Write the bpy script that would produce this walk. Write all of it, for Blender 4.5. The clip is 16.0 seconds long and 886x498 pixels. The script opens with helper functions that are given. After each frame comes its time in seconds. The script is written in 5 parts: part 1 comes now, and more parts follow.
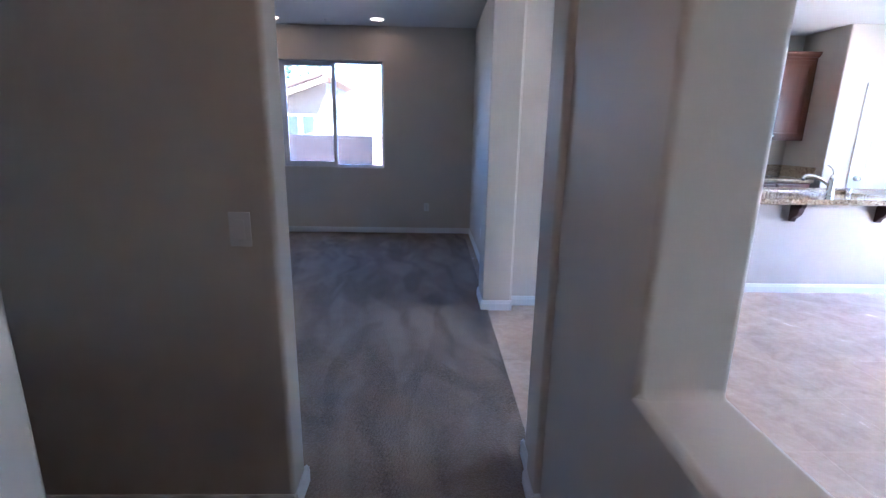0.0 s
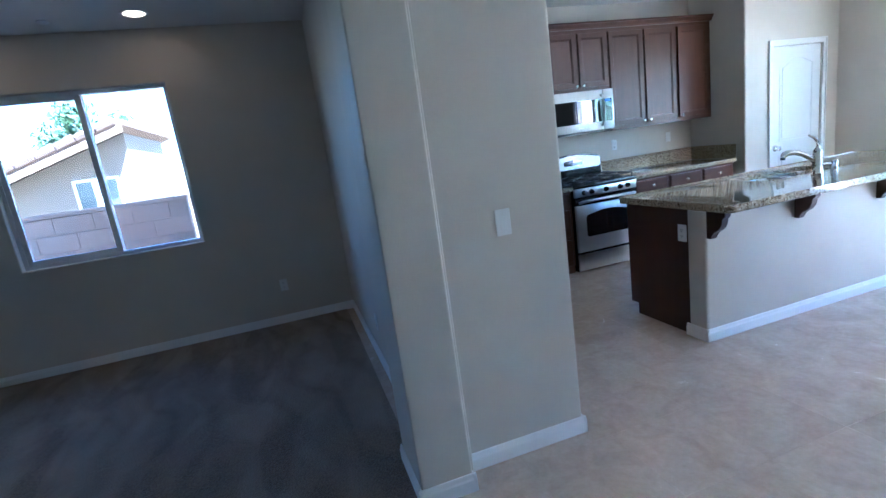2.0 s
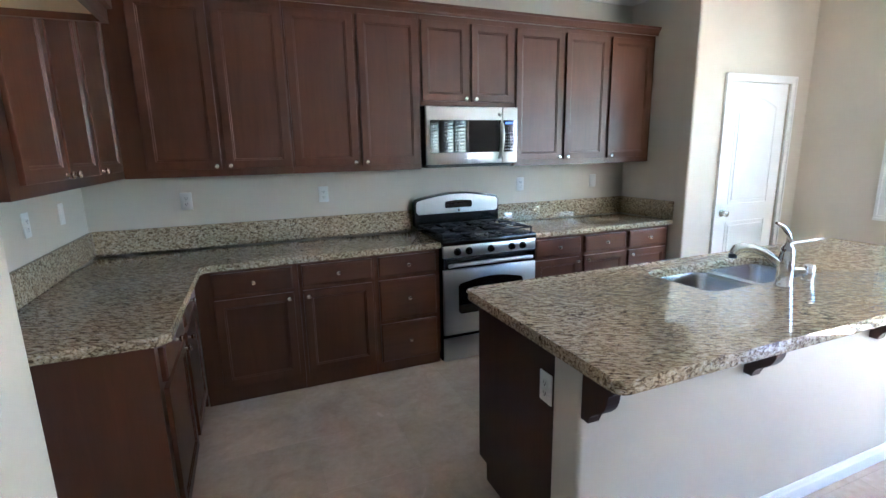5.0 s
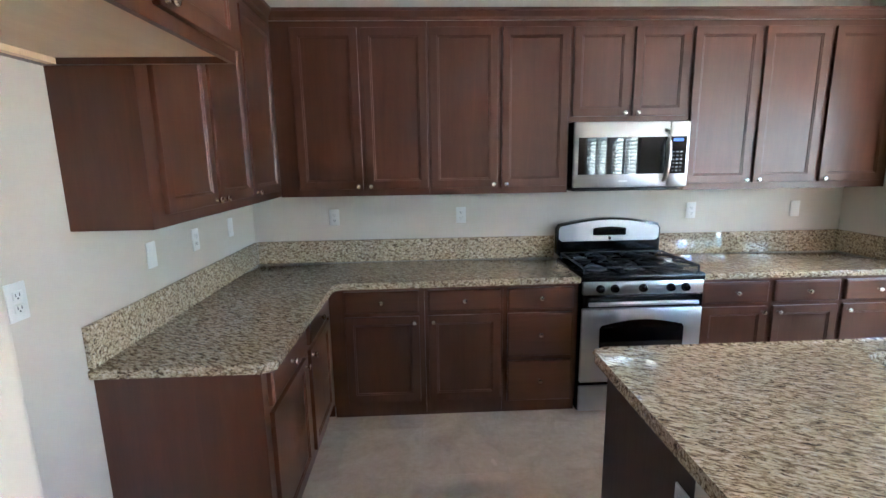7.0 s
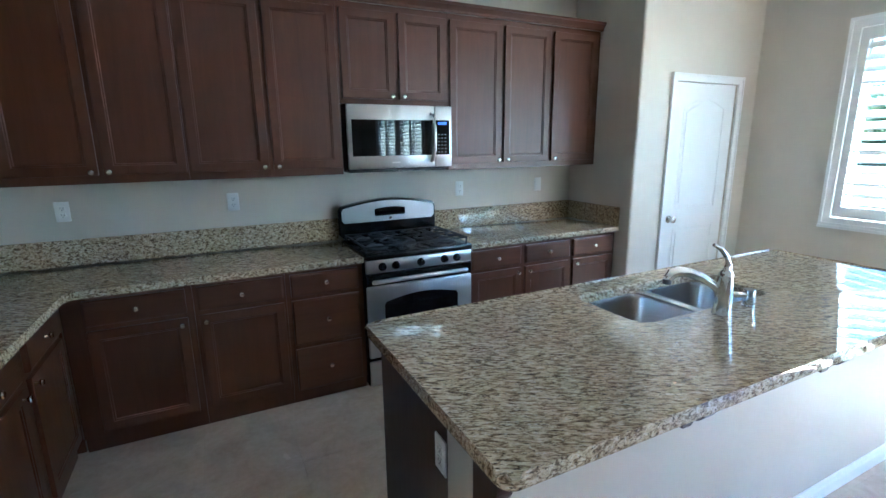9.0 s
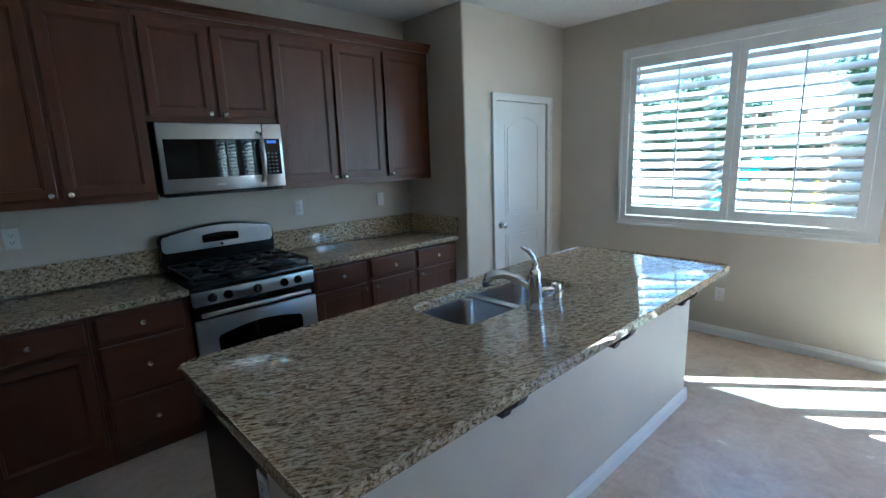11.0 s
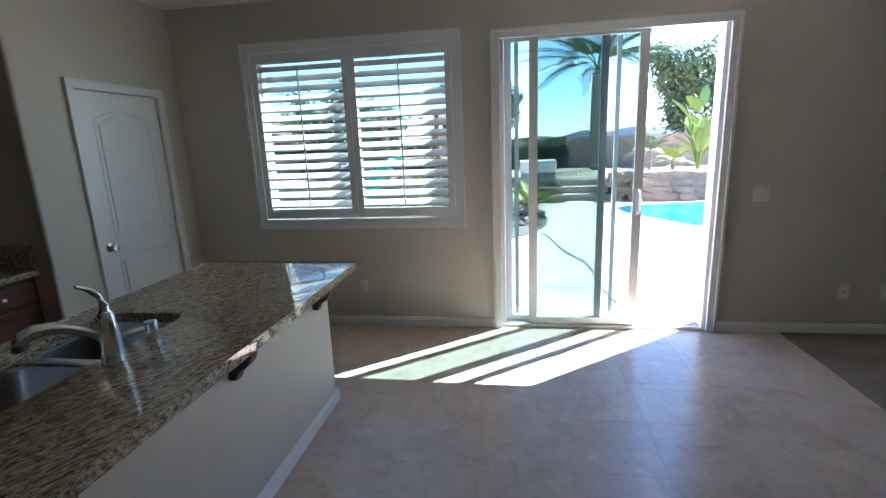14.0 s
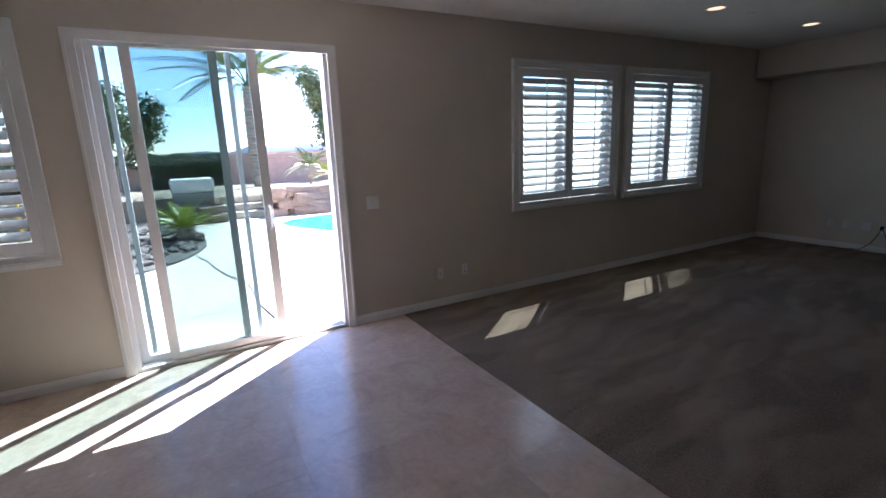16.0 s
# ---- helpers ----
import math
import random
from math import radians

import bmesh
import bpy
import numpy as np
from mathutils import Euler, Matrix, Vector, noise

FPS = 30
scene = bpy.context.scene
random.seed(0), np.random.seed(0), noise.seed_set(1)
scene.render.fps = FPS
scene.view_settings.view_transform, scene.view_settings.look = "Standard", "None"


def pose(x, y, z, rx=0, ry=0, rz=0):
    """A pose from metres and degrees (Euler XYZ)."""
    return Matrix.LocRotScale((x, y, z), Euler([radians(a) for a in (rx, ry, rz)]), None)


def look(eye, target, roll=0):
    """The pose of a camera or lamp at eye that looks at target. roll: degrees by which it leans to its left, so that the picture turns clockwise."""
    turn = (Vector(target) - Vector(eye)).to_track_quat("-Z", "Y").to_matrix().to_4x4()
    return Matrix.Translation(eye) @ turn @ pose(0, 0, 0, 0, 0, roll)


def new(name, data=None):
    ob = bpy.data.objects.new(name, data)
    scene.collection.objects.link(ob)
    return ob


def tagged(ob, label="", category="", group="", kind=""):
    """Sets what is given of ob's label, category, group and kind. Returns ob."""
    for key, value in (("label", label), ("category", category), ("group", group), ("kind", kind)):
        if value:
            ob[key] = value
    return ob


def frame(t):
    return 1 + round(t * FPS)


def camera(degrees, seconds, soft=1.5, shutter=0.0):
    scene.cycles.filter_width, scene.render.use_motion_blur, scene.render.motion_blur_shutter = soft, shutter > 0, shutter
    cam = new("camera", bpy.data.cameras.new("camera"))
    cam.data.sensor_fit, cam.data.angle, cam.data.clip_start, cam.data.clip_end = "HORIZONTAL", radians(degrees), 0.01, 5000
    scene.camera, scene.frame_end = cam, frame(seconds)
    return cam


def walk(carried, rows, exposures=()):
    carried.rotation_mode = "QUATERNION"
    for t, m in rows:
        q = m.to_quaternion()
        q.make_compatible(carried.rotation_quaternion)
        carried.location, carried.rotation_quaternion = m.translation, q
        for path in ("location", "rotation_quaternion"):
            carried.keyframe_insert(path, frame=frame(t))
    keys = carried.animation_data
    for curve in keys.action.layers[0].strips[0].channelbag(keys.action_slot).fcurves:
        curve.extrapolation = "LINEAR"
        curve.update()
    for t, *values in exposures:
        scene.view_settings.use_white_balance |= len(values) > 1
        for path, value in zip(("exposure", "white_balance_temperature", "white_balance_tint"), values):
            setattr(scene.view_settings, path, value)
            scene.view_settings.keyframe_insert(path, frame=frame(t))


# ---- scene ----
cam = camera(86.7, 16.0)
PATH = [
    (0, (0.053, -0.074, 1.433), (0.104, 1.866, 0.95), 1.0),
    (0.5, (-0.037, 0.417, 1.408), (0.147, 2.345, 0.909), 1.0),
    (1, (-0.054, 0.95, 1.423), (0.147, 2.876, 0.924), -2.6),
    (1.5, (-0.025, 1.455, 1.441), (0.298, 3.376, 0.987), -6.4),
    (2, (0.205, 1.891, 1.453), (0.773, 3.764, 1.042), -8.0),
    (2.5, (0.466, 2.262, 1.49), (1.329, 4.016, 1.067), -8.3),
    (3, (0.772, 2.466, 1.503), (1.894, 4.065, 1.072), -6.8),
    (5.5, (1.812, 3.14, 1.555), (2.358, 5.021, 1.149), -0.6),
    (6, (1.889, 3.202, 1.605), (2.217, 5.136, 1.216), -1.1),
    (6.5, (1.917, 3.223, 1.626), (2.07, 5.185, 1.269), -1.0),
    (7, (1.931, 3.256, 1.62), (2.013, 5.22, 1.248), -0.9),
    (7.5, (1.933, 3.28, 1.61), (2.076, 5.234, 1.211), -0.8),
    (8, (1.97, 3.28, 1.611), (2.316, 5.205, 1.191), -1.1),
    (8.5, (2.015, 3.264, 1.6), (2.662, 5.105, 1.163), -0.7),
    (9, (2.075, 3.23, 1.59), (2.938, 4.98, 1.151), -0.7),
    (9.5, (2.116, 3.195, 1.59), (3.13, 4.861, 1.146), -1.2),
    (10, (2.141, 3.166, 1.597), (3.284, 4.751, 1.169), -1.6),
    (12.5, (2.391, 3.066, 1.599), (3.973, 4.233, 1.234), -2.2),
    (13, (2.491, 3.029, 1.576), (4.181, 4.031, 1.201), -2.0),
    (13.5, (2.56, 3.012, 1.582), (4.39, 3.7, 1.157), -1.7),
    (14, (2.573, 2.979, 1.591), (4.5, 3.285, 1.152), -2.3),
    (14.5, (2.561, 2.886, 1.587), (4.511, 2.808, 1.153), -2.2),
    (15, (2.535, 2.773, 1.59), (4.451, 2.388, 1.165), -2.3),
    (15.5, (2.495, 2.669, 1.607), (4.323, 1.986, 1.167), -2.3),
    (16, (2.465, 2.632, 1.591), (4.176, 1.689, 1.163), -2.2),
]
EXPOSURES = [(0.0, 6.62, 4900, 32), (0.5, 6.95, 5200, 33), (1.0, 7.12, 5000, 26), (1.5, 6.75, 4750, 20), (2.0, 6.0, 4550, 16), (2.5, 5.72, 4600, 14), (3.0, 5.08, 4600, 14), (5.5, 6.57, 5480, 20), (7.0, 6.7, 5530, 22), (8.0, 6.5, 5480, 20), (8.5, 6.2, 5180, 17), (9.0, 6.0, 4900, 12), (10.0, 5.3, 4550, 11), (12.5, 4.25, 5450, 14), (13.5, 3.75, 5350, 14), (14.5, 3.55, 5350, 21), (16.0, 3.52, 5550, 29)]
walk(cam, [(t, look(eye, target, roll)) for t, eye, target, roll in PATH], EXPOSURES)

# ---- world, sun, exposure ----
SUN_WAY = Vector((-0.475, 0.59, -1.0))            # the way the sunlight travels
world = bpy.data.worlds.new("sky")
scene.world = world
world.use_nodes = True
wn = world.node_tree.nodes
sky = wn.new("ShaderNodeTexSky")
sky.sky_type, sky.sun_disc = "NISHITA", False
sky.sun_elevation = math.atan2(1.0, math.hypot(0.475, 0.59))
sky.sun_rotation = math.atan2(0.475, -0.59)
sky.air_density, sky.dust_density, sky.ozone_density = 1.0, 0.15, 2.5
wn["Background"].inputs["Strength"].default_value = 0.065
world.node_tree.links.new(sky.outputs["Color"], wn["Background"].inputs["Color"])
sun = new("sun", bpy.data.lights.new("sun", "SUN"))
sun.data.energy, sun.data.angle, sun.data.color = 5.0, radians(0.3), (1.0, 0.95, 0.86)
sun.matrix_world = look((10, -10, 20), Vector((10, -10, 20)) + SUN_WAY)


# ---- materials ----
class Mat:
    """A node material under construction."""

    def __init__(self, name, rough=0.5, metal=0.0, spec=0.5):
        self.m = bpy.data.materials.new(name)
        self.m.use_nodes = True
        self.t = self.m.node_tree
        self.b = self.t.nodes["Principled BSDF"]
        self.b.inputs["Roughness"].default_value = rough
        self.b.inputs["Metallic"].default_value = metal
        self.b.inputs["Specular IOR Level"].default_value = spec
    def n(self, kind, **values):
        node = self.t.nodes.new("ShaderNode" + kind)
        for key, value in values.items():
            node.inputs[key.replace("_", " ")].default_value = value
        return node

    def link(self, a, b):
        self.t.links.new(a, b)

    def coords(self, scale=(1, 1, 1), rot=(0, 0, 0), world_space=False):
        tc = self.n("NewGeometry") if world_space else self.n("TexCoord")
        mp = self.n("Mapping")
        mp.inputs["Scale"].default_value, mp.inputs["Rotation"].default_value = scale, rot
        self.link(tc.outputs["Position" if world_space else "Object"], mp.inputs["Vector"])
        return mp.outputs["Vector"]

    def noise(self, vec, scale, detail=4.0, rough=0.55, distort=0.0):
        nd = self.n("TexNoise", Scale=scale, Detail=detail, Roughness=rough, Distortion=distort)
        self.link(vec, nd.inputs["Vector"])
        return nd.outputs["Fac"]

    def ramp(self, fac, *stops):
        r = self.n("ValToRGB")
        e = r.color_ramp.elements
        while len(e) < len(stops):
            e.new(0.5)
        for el, (pos, col) in zip(e, stops):
            el.position, el.color = pos, (*col, 1) if len(col) == 3 else col
        self.link(fac, r.inputs["Fac"])
        return r.outputs["Color"]

    def mix(self, fac, a, b, how="MIX"):
        mx = self.n("MixRGB")
        mx.blend_type = how
        for sock, v in (("Fac", fac), ("Color1", a), ("Color2", b)):
            if isinstance(v, (int, float)):
                mx.inputs[sock].default_value = v
            elif isinstance(v, tuple):
                mx.inputs[sock].default_value = (*v, 1)
            else:
                self.link(v, mx.inputs[sock])
        return mx.outputs["Color"]

    def color(self, c):
        if isinstance(c, tuple):
            self.b.inputs["Base Color"].default_value = (*c, 1)
        else:
            self.link(c, self.b.inputs["Base Color"])
        return self

    def rough(self, fac, lo, hi):
        mr = self.n("MapRange", To_Min=lo, To_Max=hi)
        self.link(fac, mr.inputs["Value"])
        self.link(mr.outputs["Result"], self.b.inputs["Roughness"])
        return self

    def bump(self, height, strength=0.3, dist=0.002):
        bp = self.n("Bump", Strength=strength, Distance=dist)
        self.link(height, bp.inputs["Height"])
        self.link(bp.outputs["Normal"], self.b.inputs["Normal"])
        return self


def paint(name, c, rough=0.55, tex=90, strength=0.25, var=0.05):
    m = Mat(name, rough)
    v = m.coords(world_space=True)
    big = m.noise(v, 1.3, 3)
    m.color(m.mix(m.ramp(big, (0.3, (0, 0, 0)), (0.7, (1, 1, 1))), tuple(x * (1 - var) for x in c), tuple(min(1, x * (1 + var)) for x in c)))
    h = m.noise(v, tex, 3, 0.6)
    m.rough(m.noise(v, 6, 3), rough - 0.06, rough + 0.06)
    return m.bump(h, strength, 0.0015).m


WALL = paint("wall_paint", (0.61, 0.55, 0.462), 0.5, 70, 0.35)
CEIL = paint("ceiling_paint", (0.74, 0.72, 0.68), 0.8, 60, 0.5)
TRIM = paint("white_trim_paint", (0.80, 0.79, 0.77), 0.35, 25, 0.05, 0.02)
SHUTTER = paint("white_shutter_paint", (0.80, 0.80, 0.79), 0.35, 25, 0.04, 0.02)
VINYL = paint("white_vinyl", (0.78, 0.79, 0.80), 0.4, 25, 0.03, 0.02)
PLASTIC = paint("white_plastic", (0.76, 0.75, 0.72), 0.35, 25, 0.02, 0.01)


def plain(name, c, rough=0.5, metal=0.0, var=0.12, scale=30, spec=0.5):
    m = Mat(name, rough, metal, spec)
    f = m.noise(m.coords(), scale, 4)
    m.color(m.mix(f, tuple(x * (1 - var) for x in c), tuple(min(1, x * (1 + var)) for x in c)))
    m.rough(m.noise(m.coords(), scale * 0.3, 3), max(0.02, rough - 0.08), min(1, rough + 0.08))
    return m.m


def wood(name, dark, light, rough=0.33, stretch=(9, 9, 0.8)):
    m = Mat(name, rough)
    tc = m.n("TexCoord")
    info = m.n("ObjectInfo")
    add = m.n("VectorMath")
    add.operation = "ADD"
    sc = m.n("VectorMath")
    sc.operation = "SCALE"
    sc.inputs["Scale"].default_value = 7.0
    cx = m.n("CombineXYZ")
    m.link(info.outputs["Random"], cx.inputs["X"])
    m.link(info.outputs["Random"], cx.inputs["Z"])
    m.link(cx.outputs["Vector"], sc.inputs[0])
    m.link(tc.outputs["Object"], add.inputs[0])
    m.link(sc.outputs["Vector"], add.inputs[1])
    mp = m.n("Mapping")
    mp.inputs["Scale"].default_value = stretch
    m.link(add.outputs["Vector"], mp.inputs["Vector"])
    v = mp.outputs["Vector"]
    grain = m.noise(v, 2.2, 8, 0.62, 0.6)
    fine = m.noise(v, 14, 5, 0.6)
    col = m.ramp(grain, (0.10, dark), (0.90, light))
    col = m.mix(0.10, col, m.ramp(fine, (0.35, tuple(x * 0.6 for x in dark)), (0.7, light)))
    blot = m.noise(add.outputs["Vector"], 3.0, 3)
    col = m.mix(m.ramp(blot, (0.35, (0, 0, 0)), (0.75, (0.35, 0.35, 0.35))), col, tuple(x * 0.75 for x in dark))
    m.color(col)
    m.rough(fine, rough - 0.07, rough + 0.1)
    return m.bump(fine, 0.05, 0.001).m


CHERRY = wood("cherry_wood", (0.074, 0.0235, 0.0105), (0.146, 0.053, 0.024))
CHERRY_H = wood("cherry_wood_across", (0.074, 0.0235, 0.0105), (0.146, 0.053, 0.024), stretch=(0.8, 9, 9))
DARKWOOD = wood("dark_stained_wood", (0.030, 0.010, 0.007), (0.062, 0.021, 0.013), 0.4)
MAPLE = wood("raw_maple_board", (0.68, 0.47, 0.28), (0.80, 0.60, 0.39), 0.5, (0.8, 7, 7))


def granite():
    m = Mat("brown_granite", 0.12)
    w = m.coords((1, 1, 1), (0, 0, 0), True)
    turn = m.coords((1, 1, 1), (0, 0, radians(27)), True)
    mp = m.n("Mapping")
    mp.inputs["Scale"].default_value = (9.5, 33.0, 27.0)
    m.link(turn, mp.inputs["Vector"])
    v = mp.outputs["Vector"]
    flow = m.noise(v, 3.1, 6, 0.62, 0.9)
    col = m.ramp(flow, (0.32, (0.026, 0.019, 0.015)), (0.41, (0.18, 0.122, 0.070)), (0.48, (0.40, 0.305, 0.19)), (0.57, (0.60, 0.49, 0.335)), (0.68, (0.69, 0.61, 0.465)), (0.80, (0.42, 0.305, 0.185)))
    fleck = m.noise(v, 5.4, 5, 0.7, 0.5)
    col = m.mix(m.ramp(fleck, (0.385, (1, 1, 1)), (0.435, (0, 0, 0))), col, (0.034, 0.025, 0.019))
    pale = m.noise(w, 60, 3, 0.6)
    col = m.mix(m.ramp(pale, (0.62, (0, 0, 0)), (0.70, (0.6, 0.6, 0.6))), col, (0.66, 0.60, 0.50))
    big = m.noise(w, 3.5, 3)
    col = m.mix(m.ramp(big, (0.4, (0, 0, 0)), (0.75, (0.22, 0.22, 0.22))), col, (0.30, 0.20, 0.10))
    m.color(col)
    m.rough(pale, 0.015, 0.045)
    return m.m


GRANITE = granite()


def vinyl_tile():
    m = Mat("beige_tile", 0.32)
    w = m.coords((1, 1, 1), (0, 0, 0), True)
    info = m.n("ObjectInfo")
    a = m.noise(w, 5.0, 6, 0.62, 0.8)
    b = m.noise(w, 26, 5, 0.65)
    col = m.ramp(a, (0.3, (0.50, 0.372, 0.280)), (0.52, (0.63, 0.490, 0.378)), (0.72, (0.71, 0.575, 0.455)))
    col = m.mix(0.3, col, m.ramp(b, (0.3, (0.42, 0.32, 0.23)), (0.7, (0.68, 0.56, 0.45))))
    tone = m.n("MapRange", To_Min=0.97, To_Max=1.03)
    m.link(info.outputs["Random"], tone.inputs["Value"])
    col = m.mix(1.0, col, tone.outputs["Result"], "MULTIPLY")
    m.color(col)
    m.rough(a, 0.17, 0.32)
    return m.bump(b, 0.12, 0.0015).m


TILE = vinyl_tile()
GROUT = plain("tile_joint", (0.56, 0.44, 0.335), 0.45)


def carpet():
    m = Mat("brown_carpet", 0.95, spec=0.15)
    w = m.coords((1, 1, 1), (0, 0, 0), True)
    fine = m.noise(w, 95, 5, 0.75)
    tuft = m.n("TexVoronoi", Scale=95.0)
    m.link(w, tuft.inputs["Vector"])
    # brushed nap: wedges left by a vacuum cleaner, in rows across the room
    def mth(op, p, q=None):
        nd = m.n("Math")
        nd.operation = op
        for i, val in enumerate((p, q)):
            if isinstance(val, (int, float)):
                nd.inputs[i].default_value = val
            elif val is not None:
                m.link(val, nd.inputs[i])
        return nd.outputs[0]

    xyz = m.n("SeparateXYZ")
    m.link(w, xyz.inputs[0])
    wob = mth("MULTIPLY", m.noise(w, 0.9, 2.0, 0.5), 2.6)
    wob2 = mth("MULTIPLY", m.noise(w, 1.3, 2.0, 0.5), 1.1)
    u = mth("ADD", mth("DIVIDE", mth("ADD", xyz.outputs["X"], mth("MULTIPLY", xyz.outputs["Y"], 0.22)), 0.33), wob)
    rowp = mth("FRACT", mth("ADD", mth("DIVIDE", xyz.outputs["Y"], 1.7), wob2))
    tri = mth("MULTIPLY", mth("ABSOLUTE", mth("SUBTRACT", mth("FRACT", u), 0.5)), 2.0)
    wedge = m.ramp(mth("SUBTRACT", mth("MULTIPLY", mth("SUBTRACT", 1.0, rowp), mth("MULTIPLY", rowp, 4.0)), tri), (0.0, (0, 0, 0)), (0.5, (1, 1, 1)))
    lie = m.noise(m.coords((3.2, 0.95, 1.0), (0, 0, radians(14)), True), 1.0, 2.0, 0.45, 0.9)
    streak = m.ramp(lie, (0.45, (0, 0, 0)), (0.53, (1, 1, 1)))
    nap = m.mix(0.55, streak, wedge)
    blot = m.noise(w, 1.7, 4, 0.6)
    col = m.ramp(fine, (0.36, (0.115, 0.080, 0.050)), (0.64, (0.285, 0.210, 0.138)))
    col = m.mix(m.ramp(nap, (0.0, (0, 0, 0)), (1.0, (0.64, 0.64, 0.64))), col, (0.40, 0.308, 0.212))
    col = m.mix(m.ramp(blot, (0.4, (0, 0, 0)), (0.8, (0.45, 0.45, 0.45))), col, (0.12, 0.086, 0.058))
    m.color(col)
    m.b.inputs["Sheen Weight"].default_value = 0.15
    h = m.mix(0.5, fine, tuft.outputs["Distance"])
    return m.bump(h, 0.9, 0.012).m


CARPET = carpet()


def steel(name="brushed_steel", c=(0.54, 0.535, 0.525), rough=0.33, stretch=(2, 160, 160)):
    m = Mat(name, rough, 1.0)
    v = m.coords(stretch)
    f = m.noise(v, 9, 4)
    m.color(m.mix(f, tuple(x * 0.985 for x in c), c))
    m.rough(f, rough - 0.008, rough + 0.008)
    return m.m


STEEL = steel()
SINKSTEEL = steel("satin_steel", (0.60, 0.60, 0.60), 0.24, (20, 20, 20))
CHROME = plain("chrome", (0.80, 0.80, 0.80), 0.10, 1.0, 0.02)
NICKEL = plain("satin_nickel", (0.62, 0.58, 0.52), 0.22, 1.0, 0.05)
BLACK = plain("black_enamel", (0.012, 0.012, 0.013), 0.22, 0, 0.2)
IRON = plain("cast_iron", (0.016, 0.016, 0.017), 0.6, 0, 0.3, 80)
GLOSSBLACK = Mat("black_glass", 0.02, 0.0, 0.9).color((0.006, 0.006, 0.007)).m
GREYDARK = plain("dark_grey_plastic", (0.05, 0.05, 0.055), 0.4)


def pane_glass(name, tint):
    m = bpy.data.materials.new(name)
    m.use_nodes = True
    t = m.node_tree
    t.nodes.remove(t.nodes["Principled BSDF"])
    tr, gl, mx, lw, pw, sc = (t.nodes.new("ShaderNode" + k) for k in ("BsdfTransparent", "BsdfGlossy", "MixShader", "LayerWeight", "Math", "Math"))
    tr.inputs["Color"].default_value = (*tint, 1)
    gl.inputs["Roughness"].default_value = 0.01
    lw.inputs["Blend"].default_value = 0.5
    pw.operation, sc.operation = "POWER", "MULTIPLY_ADD"
    pw.inputs[1].default_value, sc.inputs[1].default_value, sc.inputs[2].default_value = 5.0, 0.9, 0.025
    t.links.new(lw.outputs["Facing"], pw.inputs[0])
    t.links.new(pw.outputs["Value"], sc.inputs[0])
    t.links.new(sc.outputs["Value"], mx.inputs["Fac"])
    t.links.new(tr.outputs["BSDF"], mx.inputs[1])
    t.links.new(gl.outputs["BSDF"], mx.inputs[2])
    t.links.new(mx.outputs["Shader"], t.nodes["Material Output"].inputs["Surface"])
    return m


GLASS = pane_glass("window_glass", (0.55, 0.61, 0.59))
LOWE = pane_glass("coated_window_glass", (0.50, 0.55, 0.565))
TINTED = pane_glass("tinted_door_glass", (0.605, 0.680, 0.672))


def glow(name, c, strength):
    m = Mat(name, 0.5)
    m.color(c)
    m.b.inputs["Emission Color"].default_value = (*c, 1)
    m.b.inputs["Emission Strength"].default_value = strength
    return m.m


# ---- mesh helpers ----
def box(bm, x0, x1, y0, y1, z0, z1, bevel=0.0, seg=2):
    vs = bmesh.ops.create_cube(bm, size=1.0)["verts"]
    bmesh.ops.transform(bm, matrix=Matrix.Translation(((x0 + x1) / 2, (y0 + y1) / 2, (z0 + z1) / 2)) @ Matrix.Diagonal((x1 - x0, y1 - y0, z1 - z0, 1)), verts=vs)
    if bevel:
        es = {e for v in vs for e in v.link_edges}
        bmesh.ops.bevel(bm, geom=list(es), offset=bevel, segments=seg, affect="EDGES", profile=0.5)
    return bm


def boxes(*rows, bevel=0.0):
    bm = bmesh.new()
    for r in rows:
        box(bm, *r, bevel=bevel)
    return bm


def slab(x0, x1, y0, y1, z0, z1, bevel=0.0, seg=2):
    return box(bmesh.new(), x0, x1, y0, y1, z0, z1, bevel, seg)


def mesh_of(name, bm, mat, smooth=False):
    me = bpy.data.meshes.new(name)
    bmesh.ops.recalc_face_normals(bm, faces=bm.faces[:])
    bm.to_mesh(me)
    bm.free()
    for m in (mat if isinstance(mat, (list, tuple)) else (mat,)):
        me.materials.append(m)
    if smooth:
        me.polygons.foreach_set("use_smooth", [True] * len(me.polygons))
        me.set_sharp_from_angle(angle=radians(38))
    return me


def part(name, bm, mat, parent, label="", smooth=False, m=None):
    ob = new(name, mesh_of(name, bm, mat, smooth))
    ob.parent = parent
    if m is not None:
        ob.matrix_basis = m
    return tagged(ob, label)


def thing(name, label, category, m=None, group="", kind=""):
    ob = new(name)
    ob.empty_display_size = 0.1
    if m is not None:
        ob.matrix_basis = m
    return tagged(ob, label, category, group, kind)


def solo(name, bm, mat, label, category, group="", kind="", smooth=False, m=None):
    ob = new(name, mesh_of(name, bm, mat, smooth))
    if m is not None:
        ob.matrix_basis = m
    return tagged(ob, label, category, group, kind)


